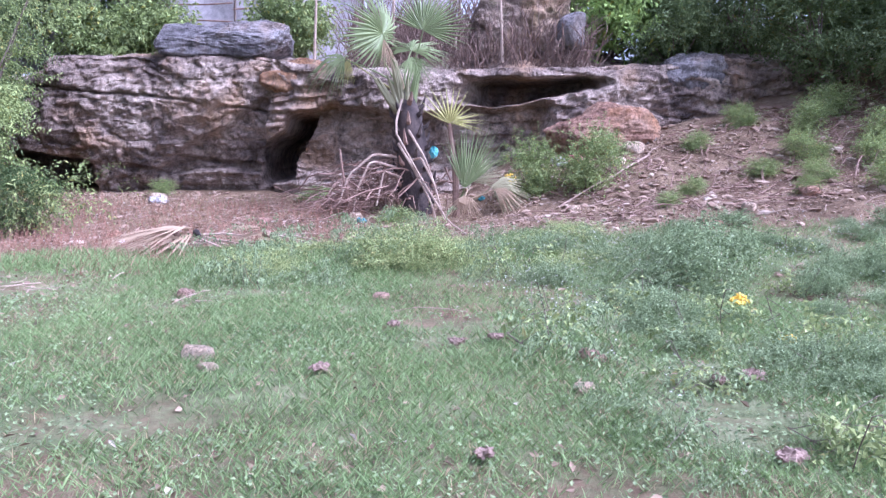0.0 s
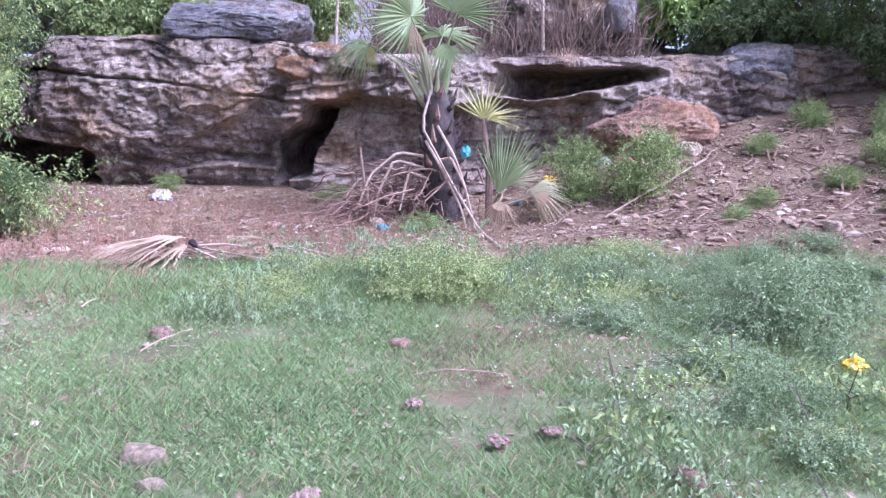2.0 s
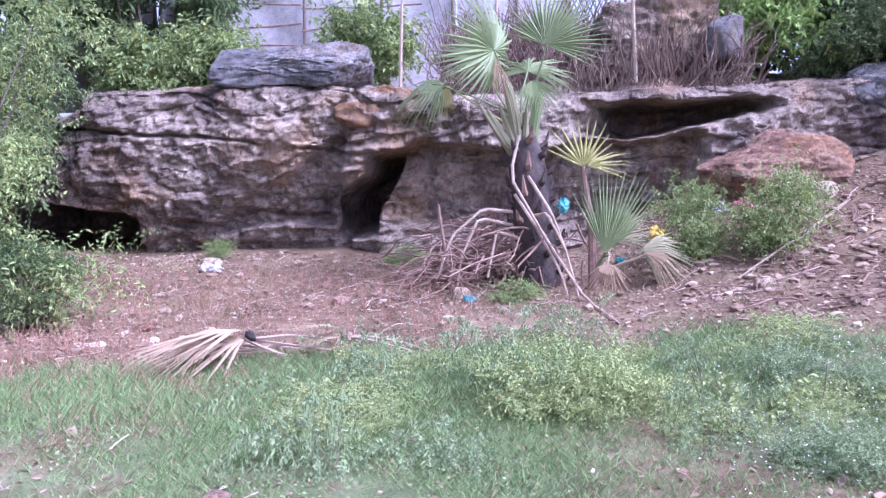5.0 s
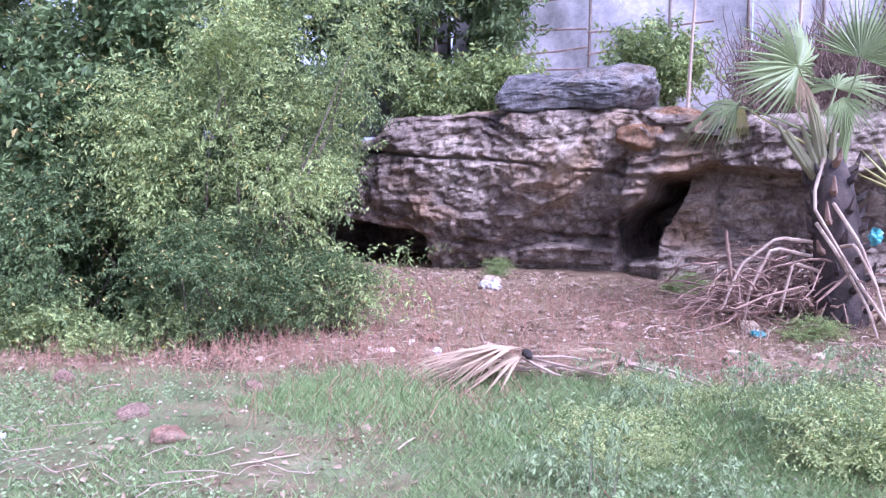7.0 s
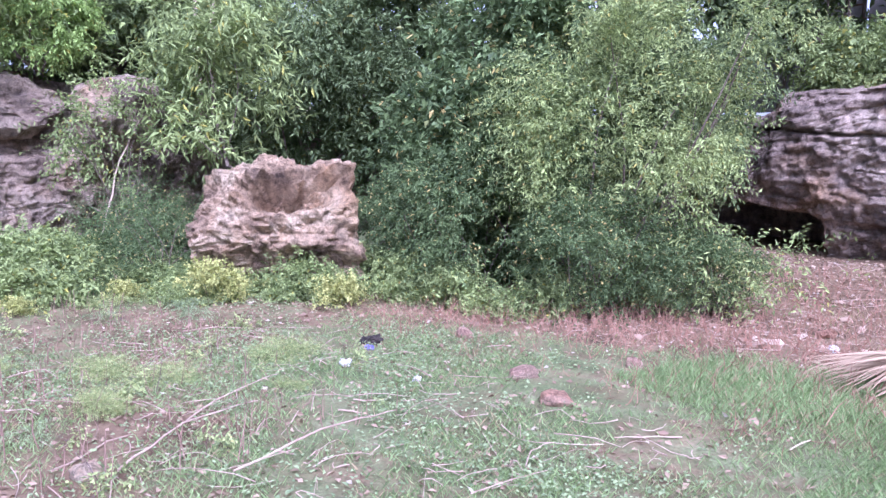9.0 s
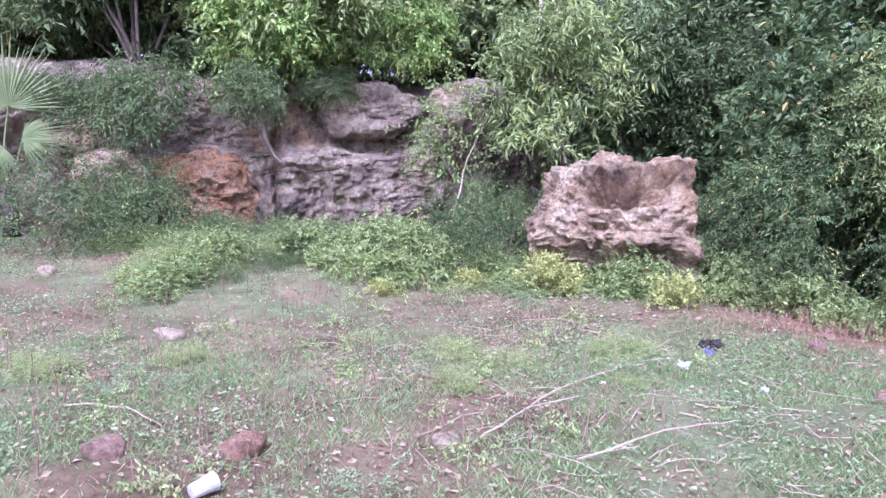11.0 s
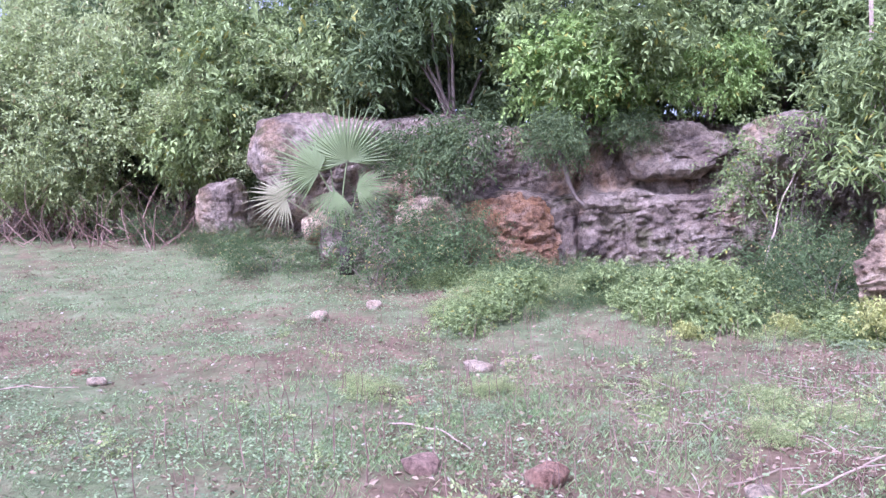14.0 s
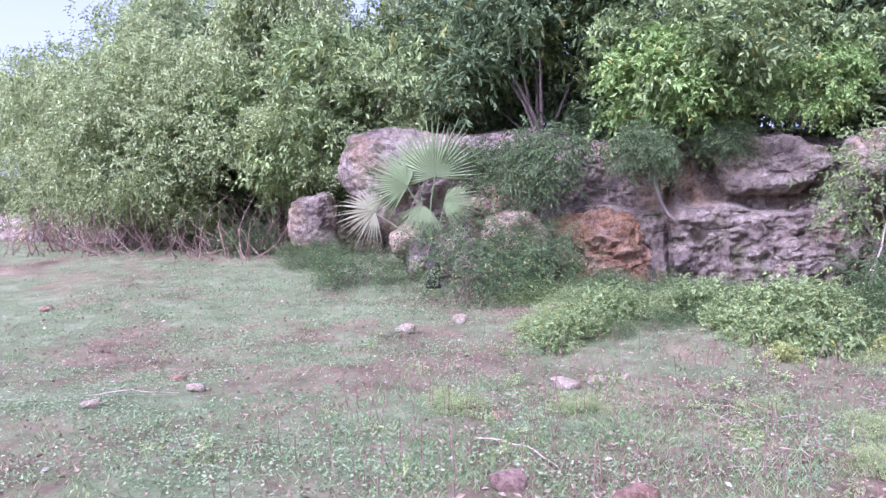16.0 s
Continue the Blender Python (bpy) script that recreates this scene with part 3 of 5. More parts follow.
g = t.nodes.new("ShaderNodeNewGeometry")
t.links.new(ramp(t, g.outputs["Random Per Island"], [(0.0, (0.22, 0.14, 0.095)), (0.5, (0.34, 0.24, 0.17)), (0.9, (0.44, 0.33, 0.24)), (1.0, (0.6, 0.5, 0.4))]), b.inputs["Base Color"])
b.inputs["Roughness"].default_value = 0.9
tagged(part("stone_chips", joined(chips), CHIP), "scattered pinkish stone chips on bare soil", "rubble", kind="stuff")


# ---- foliage ----
def unit(a):
    return a / (np.linalg.norm(a, axis=-1, keepdims=True) + 1e-9)


def leaf_quads(rng, root, axis, length, width, fold=0.25):
    n = len(root)
    axis = unit(axis)
    side = unit(np.cross(axis, unit(rng.normal(0, 1, (n, 3)) + np.array([0, 0, 1.2]))))
    up = np.cross(side, axis)
    L = (length * rng.uniform(0.6, 1.25, n))[:, None]
    W = (width * rng.uniform(0.7, 1.2, n))[:, None]
    mid = root + axis * L * 0.45
    v = np.stack([root, mid + side * W / 2 + up * W * fold, root + axis * L - up * L * 0.12, mid - side * W / 2 + up * W * fold], 1).reshape(-1, 3)
    return v, np.arange(4 * n).reshape(n, 4)


def crown(seed, size, clumps, twigs, per, twig, leaf, wide, shell=0.5, droop=0.1, spread=0.3, flat=0.0):
    """Leaves on twigs in clumps that fill an uneven egg of the given half sizes, its foot at z = 0."""
    rng = np.random.default_rng(seed)
    size = np.asarray(size, float)
    boughs = unit(rng.normal(0, 1, (max(7, clumps // 5), 3)))
    d = unit(boughs[rng.integers(0, len(boughs), clumps)] + rng.normal(0, 0.17 if size.max() > 1.2 else 0.4, (clumps, 3)))
    reach = (shell + (1 - shell) * rng.uniform(0, 1, clumps) ** 0.5) * (1 + 0.28 * fbm(d * 1.8, 3, seed))
    cen = d * reach[:, None] * size
    cen[:, 2] = np.maximum(cen[:, 2], -size[2] * 0.95)
    k = clumps * twigs
    out = np.repeat(d, twigs, 0)
    way = unit(rng.normal(0, 1, (k, 3)) * 0.75 + out * 0.6 + np.array([0, 0, 0.15]))
    foot = np.repeat(cen, twigs, 0) + rng.normal(0, 1, (k, 3)) * spread * np.array([1, 1, 0.7])
    tl = twig * rng.uniform(0.5, 1.3, k)
    s = (np.arange(per) + 0.7) / per
    root = foot[:, None] + way[:, None] * (tl[:, None] * s)[..., None]
    root[..., 2] -= droop * (tl[:, None] * s) ** 2 / max(twig, 0.01)
    root = root.reshape(-1, 3)
    side = unit(np.cross(way, rng.normal(0, 1, (k, 3))))
    alt = np.where(np.arange(per) % 2 == 0, 1, -1)[None, :, None]
    axis = (way[:, None] * 0.55 + side[:, None] * alt * 0.9 + np.array([0, 0, -0.15 - droop])).reshape(-1, 3)
    axis = axis + rng.normal(0, 0.25, axis.shape)
    v, f = leaf_quads(rng, root, axis, leaf, wide)
    v[:, 2] += size[2]
    return (v, f), cen + np.array([0, 0, size[2]])


def bush(name, loc, mat, label, cat, seed, size, clumps=70, twigs=18, per=8, twig=0.3, leaf=0.06, wide=0.03, trunk=0.02, turn=0, stem_mat=None, stems=7, group="", lift=0.0, **kw):
    """A bush or tree: stems, limbs and leaves, its foot at loc; lift: clear trunk below the crown."""
    rng = np.random.default_rng(seed + 1000)
    ob = new(name)
    ob.empty_display_size = 0.2
    leaves, cen = crown(seed, size, clumps, twigs, per, twig, leaf, wide, **kw)
    leaves[0][:, 2] += lift
    part("crown" if lift else "foliage", leaves, mat, ob)
    pick = rng.permutation(len(cen))[:stems]
    fork = np.array([0, 0, lift + 0.1])
    if lift:
        part("trunk", tube(bent((0, 0, -0.15), fork, rng, 0.06, 7), np.linspace(trunk * 2.2, trunk * 1.5, 7)), stem_mat or BARK, ob)
    for k in pick:
        a = fork if lift else np.array([*(rng.normal(0, 0.1, 2)), -0.1])
        part("limb" if lift else "stem", tube(bent(a, cen[k] + (0, 0, lift), rng, 0.12), np.linspace(trunk, trunk * 0.25, 6), 5), stem_mat or BARK, ob)
    ob.matrix_world = pose(*loc, 0, 0, turn)
    return tagged(ob, label, cat, group)


def again(ob, x, y, z, turn, scale=1.0, tall=1.0):
    return copy_thing(ob, pose(x, y, z, 0, 0, turn) @ Matrix.Diagonal((scale, scale, scale * tall, 1)))


# the big bushes in the corner between the two cliffs
# sunlit tall bush takes light leaves, shaded low ones dark: light put into colour
bush("feathery_bush", (-6.75, 9.9, 0.05), LEAF_FINE, "tall feathery light green bush in front of the ledge", "bush", 1, (1.65, 1.3, 2.1), 130, 30, 14, 0.42, 0.06, 0.024, 0.022, stems=14, spread=0.19, droop=0.2, shell=0.35)
sprawl = bush("feathery_bush", (-7.9, 9.0, 0.0), LEAF_FLOWER, "low spreading feathery green bush", "bush", 2, (1.2, 1.0, 0.9), 70, 24, 14, 0.38, 0.058, 0.026, 0.016, stems=10, spread=0.16, droop=0.3, shell=0.35)
bush("feathery_bush", (-5.75, 10.6, 0.1), LEAF_FINE, "low twiggy green bush at the ledge's foot", "bush", 3, (0.75, 0.7, 0.5), 38, 12, 8, 0.34, 0.07, 0.025, 0.012, stems=16, spread=0.22, droop=0.2)
bush("flowering_bush", (-9.0, 10.0, 0.1), LEAF_FLOWER, "dark green bush dotted with cream flowers", "bush", 4, (1.5, 1.2, 2.0), 110, 24, 8, 0.32, 0.12, 0.065, 0.02, stems=10, spread=0.17)
dark = bush("dark_tree", (-11.4, 10.6, 0.4), LEAF_DARK, "dark shaded tree in the corner of the cliffs", "tree", 5, (1.9, 1.6, 2.2), 110, 26, 8, 0.35, 0.125, 0.055, 0.04, stems=10, spread=0.22, lift=0.6)
again(sprawl, -6.5, 9.35, 0.0, 130, 0.8, 0.9)
again(sprawl, -5.7, 10.0, 0.1, 250, 0.55, 0.8)
again(sprawl, -9.0, 8.9, 0.0, 60, 0.7, 1.2)
again(dark, -13.2, 12.3, 1.2, 80, 1.15)
again(dark, -8.1, 12.8, 0.4, 310, 0.65, 1.3)
again(dark, -8.7, 12.1, 0.35, 100, 0.95)
again(dark, -12.9, 9.4, 0.5, 210, 0.95)
# behind the eastern ledge
tree_e = bush("broadleaf_tree", (-6.9, 16.0, 2.8), LEAF_DARK, "dark green broadleaf tree on the ledge", "tree", 6, (1.7, 1.4, 1.5), 95, 22, 8, 0.34, 0.16, 0.065, 0.04, stems=9, spread=0.19, group="trees above the ledge")
again(tree_e, -9.3, 15.3, 2.6, 110, 1.1, 1.2)
again(tree_e, -11.8, 14.6, 2.6, 200, 1.2, 1.2)
tree_l = bush("light_shrub", (-5.35, 15.6, 2.85), LEAF_MID, "fresh green shrub beside the grey boulder", "shrub", 7, (0.6, 0.5, 0.55), 50, 18, 8, 0.28, 0.11, 0.05, 0.015, stems=6, spread=0.2, group="shrubs on the ledge")
again(tree_l, -3.1, 15.9, 3.15, 80, 0.95)
again(tree_l, -6.6, 14.9, 2.75, 150, 0.9)
# above the rubble slope
tree_r = bush("yellowish_tree", (3.3, 16.0, 3.1), LEAF_LIGHT, "bright yellow-green leafy tree above the slope", "tree", 8, (1.1, 1.0, 0.9), 60, 20, 8, 0.32, 0.15, 0.06, 0.03, stems=8, spread=0.26, group="trees above the slope")
again(tree_r, 7.6, 16.6, 3.6, 70, 1.3)
tree_d = bush("dark_shrub", (5.6, 15.4, 2.9), LEAF_DARK, "dark tangled shrub above the slope", "shrub", 9, (1.35, 1.0, 1.0), 100, 20, 8, 0.36, 0.09, 0.04, 0.03, stems=16, spread=0.28, group="shrubs above the slope")
again(tree_d, 8.4, 13.6, 2.9, 130, 1.2)
again(tree_d, 4.2, 15.2, 2.9, 200, 0.75, 0.8)
again(tree_d, 6.4, 13.9, 2.6, 300, 0.85, 0.9)
again(tree_d, 7.4, 12.4, 2.3, 30, 0.8, 0.9)
again(tree_d, 4.6, 17.4, 3.6, 40, 1.1)
low = bush("low_shrub", (2.15, 11.9, 0.7), LEAF_MID, "small dense green shrub on the rubble slope", "shrub", 10, (0.32, 0.32, 0.40), 38, 18, 10, 0.24, 0.045, 0.022, 0.01, stems=6, spread=0.14, group="shrubs on the slope")
again(low, 1.3, 12.2, 0.5, 90, 0.85, 1.25)
for x, y, k in ((3.4, 11.0, 0.4), (5.2, 11.6, 0.7), (5.0, 10.7, 0.5), (6.4, 11.6, 0.8), (3.9, 12.6, 0.45), (4.8, 13.2, 0.6), (6.2, 12.9, 0.8), (2.9, 10.3, 0.35), (5.6, 9.9, 0.6)):
    again(low, x, y, ground_at(x, y) - 0.03, 97 * x, k, 0.8)
again(low, 4.5, 11.4, ground_at(4.5, 11.4), 60, 0.5, 0.6)
again(low, 5.9, 10.9, ground_at(5.9, 10.9), 140, 0.7, 0.7)
again(low, 4.6, 10.2, ground_at(4.6, 10.2), 20, 0.3)
again(low, 5.6, 12.4, ground_at(5.6, 12.4), 260, 0.6)
again(low, -0.75, 11.35, 0.08, 30, 0.6, 0.55)
again(low, -2.2, 13.2, 0.3, 30, 0.6, 0.5)
again(low, -4.8, 13.3, 0.4, 80, 0.4, 0.7)

# western side: trees over the cliff
tree_w = bush("leafy_tree", (-14.3, 4.0, 2.8), LEAF_MID, "leafy green tree leaning over the cliff edge", "tree", 12, (1.7, 1.6, 1.5), 85, 32, 9, 0.36, 0.115, 0.055, 0.035, stems=9, spread=0.2, droop=0.25, group="trees over the cliff")
tree_v = bush("leafy_tree", (-14.0, 3.4, 2.7), LEAF_LIGHT, "sunlit bright green branches hanging over the cliff", "tree", 13, (0.95, 0.9, 0.85), 36, 26, 9, 0.34, 0.12, 0.06, 0.03, stems=7, spread=0.16, droop=0.4, group="trees over the cliff")
again(tree_v, -13.6, 5.3, 2.9, 120, 0.7)
again(tree_e, -14.9, 1.3, 2.7, 70, 1.05, 1.1)
again(tree_w, -16.6, 2.4, 3.2, 70, 1.2, 1.1)
again(tree_e, -14.9, 6.6, 2.7, 250, 0.9, 1.2)
again(tree_w, -15.3, 6.6, 2.9, 200, 1.2)
again(tree_w, -17.2, -1.6, 2.4, 140, 1.2, 1.25)
again(tree_w, -13.9, 8.8, 2.4, 300, 1.0, 1.1)
bush("lance_leaved_shrub", (-10.9, 7.0, 1.6), LEAF_MID, "tall shrub with narrow pointed leaves", "shrub", 14, (0.65, 0.7, 1.0), 40, 13, 9, 0.4, 0.15, 0.04, 0.015, stems=9, spread=0.2)
tree_f = bush("pale_leaved_tree", (-17.3, -7.3, 0.75), LEAF_GREY, "pale green spreading tree at the clearing's edge", "tree", 15, (2.3, 2.3, 1.75), 160, 32, 9, 0.42, 0.105, 0.05, 0.04, stems=16, spread=0.22, droop=0.2, lift=0.65, group="trees at the clearing's edge")
again(tree_f, -18.5, -9.8, 0.75, 90, 1.15, 1.15)
again(tree_f, -22.0, -14.0, 0.75, 200, 1.3, 1.0)
again(tree_f, -18.6, -4.4, 0.9, 260, 1.2, 1.4)
again(tree_f, -23.5, -9.0, 0.9, 30, 1.5, 1.3)
again(tree_f, -26, -19, 0.75, 120, 1.4, 0.9)
again(dark, -17.2, 3.4, 2.3, 30, 1.1)
again(dark, -16.6, 0.2, 2.3, 130, 1.0)
again(dark, -16.4, 8.4, 2.0, 230, 1.1)
again(dark, -18.4, -3.2, 0.6, 330, 1.0)
again(tree_w, -17.5, -4.0, 1.6, 20, 1.3, 1.1)
again(tree_e, -20.5, -7.5, 1.0, 150, 1.5, 1.2)
again(tree_f, -16.4, -2.9, 1.9, 240, 0.8, 0.85)
hang = bush("hanging_scrub", (-13.15, 1.5, 1.65), LEAF_DARK, "dark scrub trailing down the shaded rock face", "shrub", 61, (0.5, 0.8, 0.6), 40, 18, 9, 0.34, 0.08, 0.03, 0.012, stems=9, spread=0.16, droop=0.5, group="scrub on the rock face")
again(hang, -13.2, 2.9, 2.05, 90, 0.7, 1.0)
again(hang, -13.0, 0.2, 1.9, 190, 0.55, 1.1)
again(hang, -13.5, 4.2, 2.35, 40, 0.6, 0.8)
# shrubs at the cliff's foot
foot = bush("scrub", (-12.0, 0.4, 0.25), LEAF_FLOWER, "low feathery scrub at the foot of the cliff", "shrub", 16, (0.95, 1.05, 0.55), 46, 18, 11, 0.42, 0.055, 0.022, 0.012, stems=14, spread=0.26, droop=0.1, group="scrub under the cliff")
again(foot, -12.45, 1.5, 0.3, 100, 0.62, 1.5)
again(foot, -12.9, -1.6, 0.4, 160, 0.7, 0.8)
again(foot, -12.3, 2.4, 0.25, 220, 0.6, 0.6)
again(foot, -11.4, 6.3, 0.3, 40, 0.75, 0.95)
again(foot, -10.6, 6.0, 0.2, 140, 0.75, 1.0)
again(foot, -14.6, -3.0, 0.55, 140, 0.6, 0.7)
again(foot, -16.6, -5.2, 0.7, 240, 0.8, 0.7)
vine = bush("climbing_vine", (-11.9, 5.9, 0.9), LEAF_MID, "climbing vine trailing down the rock", "vine", 17, (0.4, 0.55, 0.85), 24, 11, 8, 0.3, 0.07, 0.035, 0.01, stems=10, spread=0.18)
yel = bush("yellow_weed", (-9.1, 6.1, 0.12), LEAF_YELLOW, "yellow-leaved weed among the herbs", "weed", 18, (0.24, 0.24, 0.16), 18, 12, 7, 0.14, 0.05, 0.028, 0.006, stems=4, spread=0.08, group="yellow weeds")
for x, y, s in ((-8.3, 7.2, 0.9), (-9.7, 5.3, 0.6), (-9.4, 4.2, 0.5)):
    again(yel, x, y, ground_at(x, y), 60 * s, s)
weed = bush("feathery_weed", (-0.4, 7.9, 0.0), LEAF_WEED, "yellowish feathery weed in the grass", "weed", 20, (0.42, 0.36, 0.2), 40, 16, 10, 0.2, 0.035, 0.014, 0.005, stems=5, spread=0.1, group="meadow weeds")
herb = bush("herb_clump", (-10.2, 4.6, 0.1), LEAF_MID, "knee-high leafy herbs under the cliff", "herb", 19, (0.6, 0.6, 0.24), 48, 15, 9, 0.2, 0.066, 0.033, 0.007, stems=6, spread=0.14, group="herbs under the cliff")
rng = np.random.default_rng(44)
for k in range(165):
    y = rng.uniform(1.2, 7.6)
    x = -12.6 + abs(rng.normal(0, 1)) * 1.3 + 0.35 * max(0, y - 3) * rng.uniform(0.3, 1)
    if x < -8.6:
        again((herb, foot, weed)[k % 3], x, y, ground_at(x, y) - 0.05, rng.uniform(0, 360), rng.uniform(0.4, 0.85) * (0.5 if k % 3 == 1 else 1.0), rng.uniform(0.45, 0.95))
for x, y in ((-8.3, 8.2), (-7.5, 8.3), (-8.9, 8.0), (-9.0, 7.2), (-6.6, 8.7)):
    again(herb, x, y, ground_at(x, y) - 0.03, x * 90, 0.75, 1.0)
# weeds in the meadow
wblue = bush("pale_weed", (2.4, 6.9, 0.1), LEAF_BLUE, "pale bluish-green weed with tiny flowers", "weed", 22, (0.42, 0.4, 0.17), 40, 14, 9, 0.16, 0.035, 0.02, 0.005, stems=5, spread=0.1, group="pale weeds")
for k in range(20):
    x, y = rng.uniform(-1.9, 2.2), rng.uniform(7.3, 9.3)
    again(weed, x, y, ground_at(x, y) - 0.03, rng.uniform(0, 360), rng.uniform(0.35, 0.95), rng.uniform(0.5, 0.95))
for k in range(55):
    x = rng.uniform(0.7, 5.5)
    y = rng.uniform(3.5, 9.2)
    if x > 0.35 * (9 - y) - 0.4:
        again(wblue, x, y, ground_at(x, y) - 0.02, rng.uniform(0, 360), rng.uniform(0.2, 0.62), rng.uniform(0.5, 1.3))
for k in range(10):
    x, y = rng.uniform(-9, -5.5), rng.uniform(1, 6)
    again(weed, x, y, ground_at(x, y) - 0.02, rng.uniform(0, 360), rng.uniform(0.25, 0.5), rng.uniform(0.6, 1.0))


# small broad-leaved weeds, each a few upright sprigs
sprig = bush("broad_leaved_weed", (1.5, 4.6, ground_at(1.5, 4.6) - 0.01), LEAF_WEED, "small upright broad-leaved weed in the grass", "weed", 23, (0.15, 0.15, 0.11), 9, 3, 7, 0.14, 0.05, 0.026, 0.004, stems=5, spread=0.05, group="broad-leaved weeds")
feather = bush("pinnate_weed", (1.35, 4.0, ground_at(1.35, 4.0) - 0.01), LEAF_BLUE, "bluish weed with feathery leaves in the grass", "weed", 24, (0.26, 0.2, 0.13), 12, 4, 16, 0.26, 0.028, 0.013, 0.004, stems=6, spread=0.05, droop=0.4, group="pinnate weeds")
for k in range(64):
    x, y = rng.uniform(0.3, 4.6), rng.uniform(2.3, 8.2)
    if x > 0.3 * (6 - y):
        again((sprig, feather)[k % 2], x, y, ground_at(x, y) - 0.01, rng.uniform(0, 360), rng.uniform(0.5, 1.1), rng.uniform(0.8, 1.4))
for k in range(70):
    x, y = rng.uniform(-10, -3.4), rng.uniform(-0.5, 6.2)
    again((sprig, sprig, feather)[k % 3], x, y, ground_at(x, y) - 0.01, rng.uniform(0, 360), rng.uniform(0.35, 0.85), rng.uniform(0.6, 1.3))
for k in range(26):
    x, y = rng.uniform(-2.2, 2.4), rng.uniform(7.0, 9.4)
    again(feather, x, y, ground_at(x, y) - 0.01, rng.uniform(0, 360), rng.uniform(0.7, 1.3), rng.uniform(1.0, 1.8))


# ---- fan palms ----
def fan(seed, radius, spread, droop=0.25, segs=34, split=0.55):
    """A fan leaf: pleated blades round a hub at the origin, pointing along +y, its upper side +z."""
    rng = np.random.default_rng(seed)
    da = radians(spread) / segs
    verts, faces = [], []
    st = np.array([0.03, 0.25, split, 0.8, 1.0])
    for k in range(segs):
        a = (k + 0.5) * da - radians(spread) / 2
        r = radius * rng.uniform(0.86, 1.06) * (1 - 0.22 * abs(a / (radians(spread) / 2)) ** 2)
        lift = rng.normal(0, 0.03)
        sag = droop * rng.uniform(0.7, 1.4)
        twist = rng.normal(0, 0.012)
        n0 = len(verts)
        for q in st:
            w = min(q, split) * math.tan(da / 2) * r * (1.0 if q <= split else max(0.04, (1 - q) / (1 - split)))
            z = lift * q * r - sag * r * q ** 2.5
            rr = q * r * (1 - 0.2 * sag * q)
            c, s2 = math.sin(a + twist * q), math.cos(a + twist * q)
            for e, dz in ((-1, 0.0), (0, w * 0.9), (1, 0.0)):
                verts.append((rr * c + e * w * s2, rr * s2 - e * w * c, z + dz))
        for i in range(len(st) - 1):
            for j in (0, 1):
                p0 = n0 + i * 3 + j
                a0 = n0 - 13 if k and not i and not j else p0
                faces.append((a0, p0 + 1, p0 + 4, p0 + 3))
    return np.array(verts), np.array(faces)


def basis(hub, along, normal):
    y = Vector(along).normalized()
    z = Vector(normal)
    z = (z - y * z.dot(y)).normalized()
    x = y.cross(z)
    return Matrix(((x[0], y[0], z[0], hub[0]), (x[1], y[1], z[1], hub[1]), (x[2], y[2], z[2], hub[2]), (0, 0, 0, 1)))


def place_frond(palm, crown_at, hub, along, normal, radius, spread, mat, seed, droop=0.25, stalk=None, label="", segs=32, split=0.42):
    ob = part("frond", fan(seed, radius, spread, droop, segs, split), mat, palm, label)
    m = basis(hub, along, normal)
    ob.matrix_local = m
    rng = np.random.default_rng(seed)
    a = m.inverted() @ Vector(crown_at)
    pts = bent(a, (0, 0.02, 0), rng, 0.05)
    part("petiole", tube(pts, np.linspace(0.018, 0.008, 6), 6), stalk or mat, ob)
    return ob


palm = new("fan_palm")
palm.location = (-0.47, 11.95, 0.05)
tagged(palm, "fan palm with a shaggy dark trunk and green fronds", "palm")
rng = np.random.default_rng(71)
line = np.array([(0.0, 0, -0.15), (0.02, 0, 0.25), (-0.02, 0, 0.7), (-0.06, 0, 1.2), (-0.12, 0, 1.6), (-0.17, 0, 1.95)])
part("trunk", (*tube(line, [0.29, 0.26, 0.24, 0.23, 0.2, 0.12], 12), True), PALMBARK, palm)
for k in range(46):
    h = 0.1 + 1.75 * k / 46
    a = k * 2.4
    c0 = np.array([np.interp(h, line[:, 2], line[:, 0]), 0, h])
    o = np.array([math.cos(a), math.sin(a), 0])
    r = 0.24 - 0.04 * h
    part("leaf_base", tube([c0 + o * r * 0.7, c0 + o * (r + 0.07) + (0, 0, 0.07), c0 + o * (r + 0.11) + (0, 0, rng.uniform(0.12, 0.26))], [0.05, 0.035, 0.008], 5), PALMBARK if k % 4 else DRYDARK, palm)
top_at = (-0.17, 0, 1.9)
place_frond(palm, top_at, (-0.46, -0.35, 2.76), (-0.35, -0.55, 0.62), (0.1, -0.75, 0.6), 0.82, 300, PALMLEAF, 1, 0.3)
place_frond(palm, top_at, (0.10, -0.1, 2.84), (0.40, 0.0, 0.85), (-0.2, -0.95, 0.25), 0.86, 190, PALMLEAF, 2, 0.15)
place_frond(palm, top_at, (-1.05, -0.1, 2.42), (-0.85, -0.1, 0.15), (0.1, -0.5, 0.9), 0.68, 200, PALMLEAF, 3, 0.7)
place_frond(palm, top_at, (-0.1, 0.5, 2.62), (0.2, 0.7, 0.55), (0.0, -0.6, 0.8), 0.75, 220, PALMLEAF, 4, 0.4)
place_frond(palm, top_at, (-0.62, 0.35, 2.75), (-0.55, 0.4, 0.65), (0.3, -0.6, 0.7), 0.75, 220, PALMLEAF, 5, 0.35)
place_frond(palm, top_at, (-0.05, -0.25, 2.45), (0.25, -0.5, -0.8), (0.2, -0.9, 0.3), 0.55, 120, PALMLEAF, 6, 0.2)
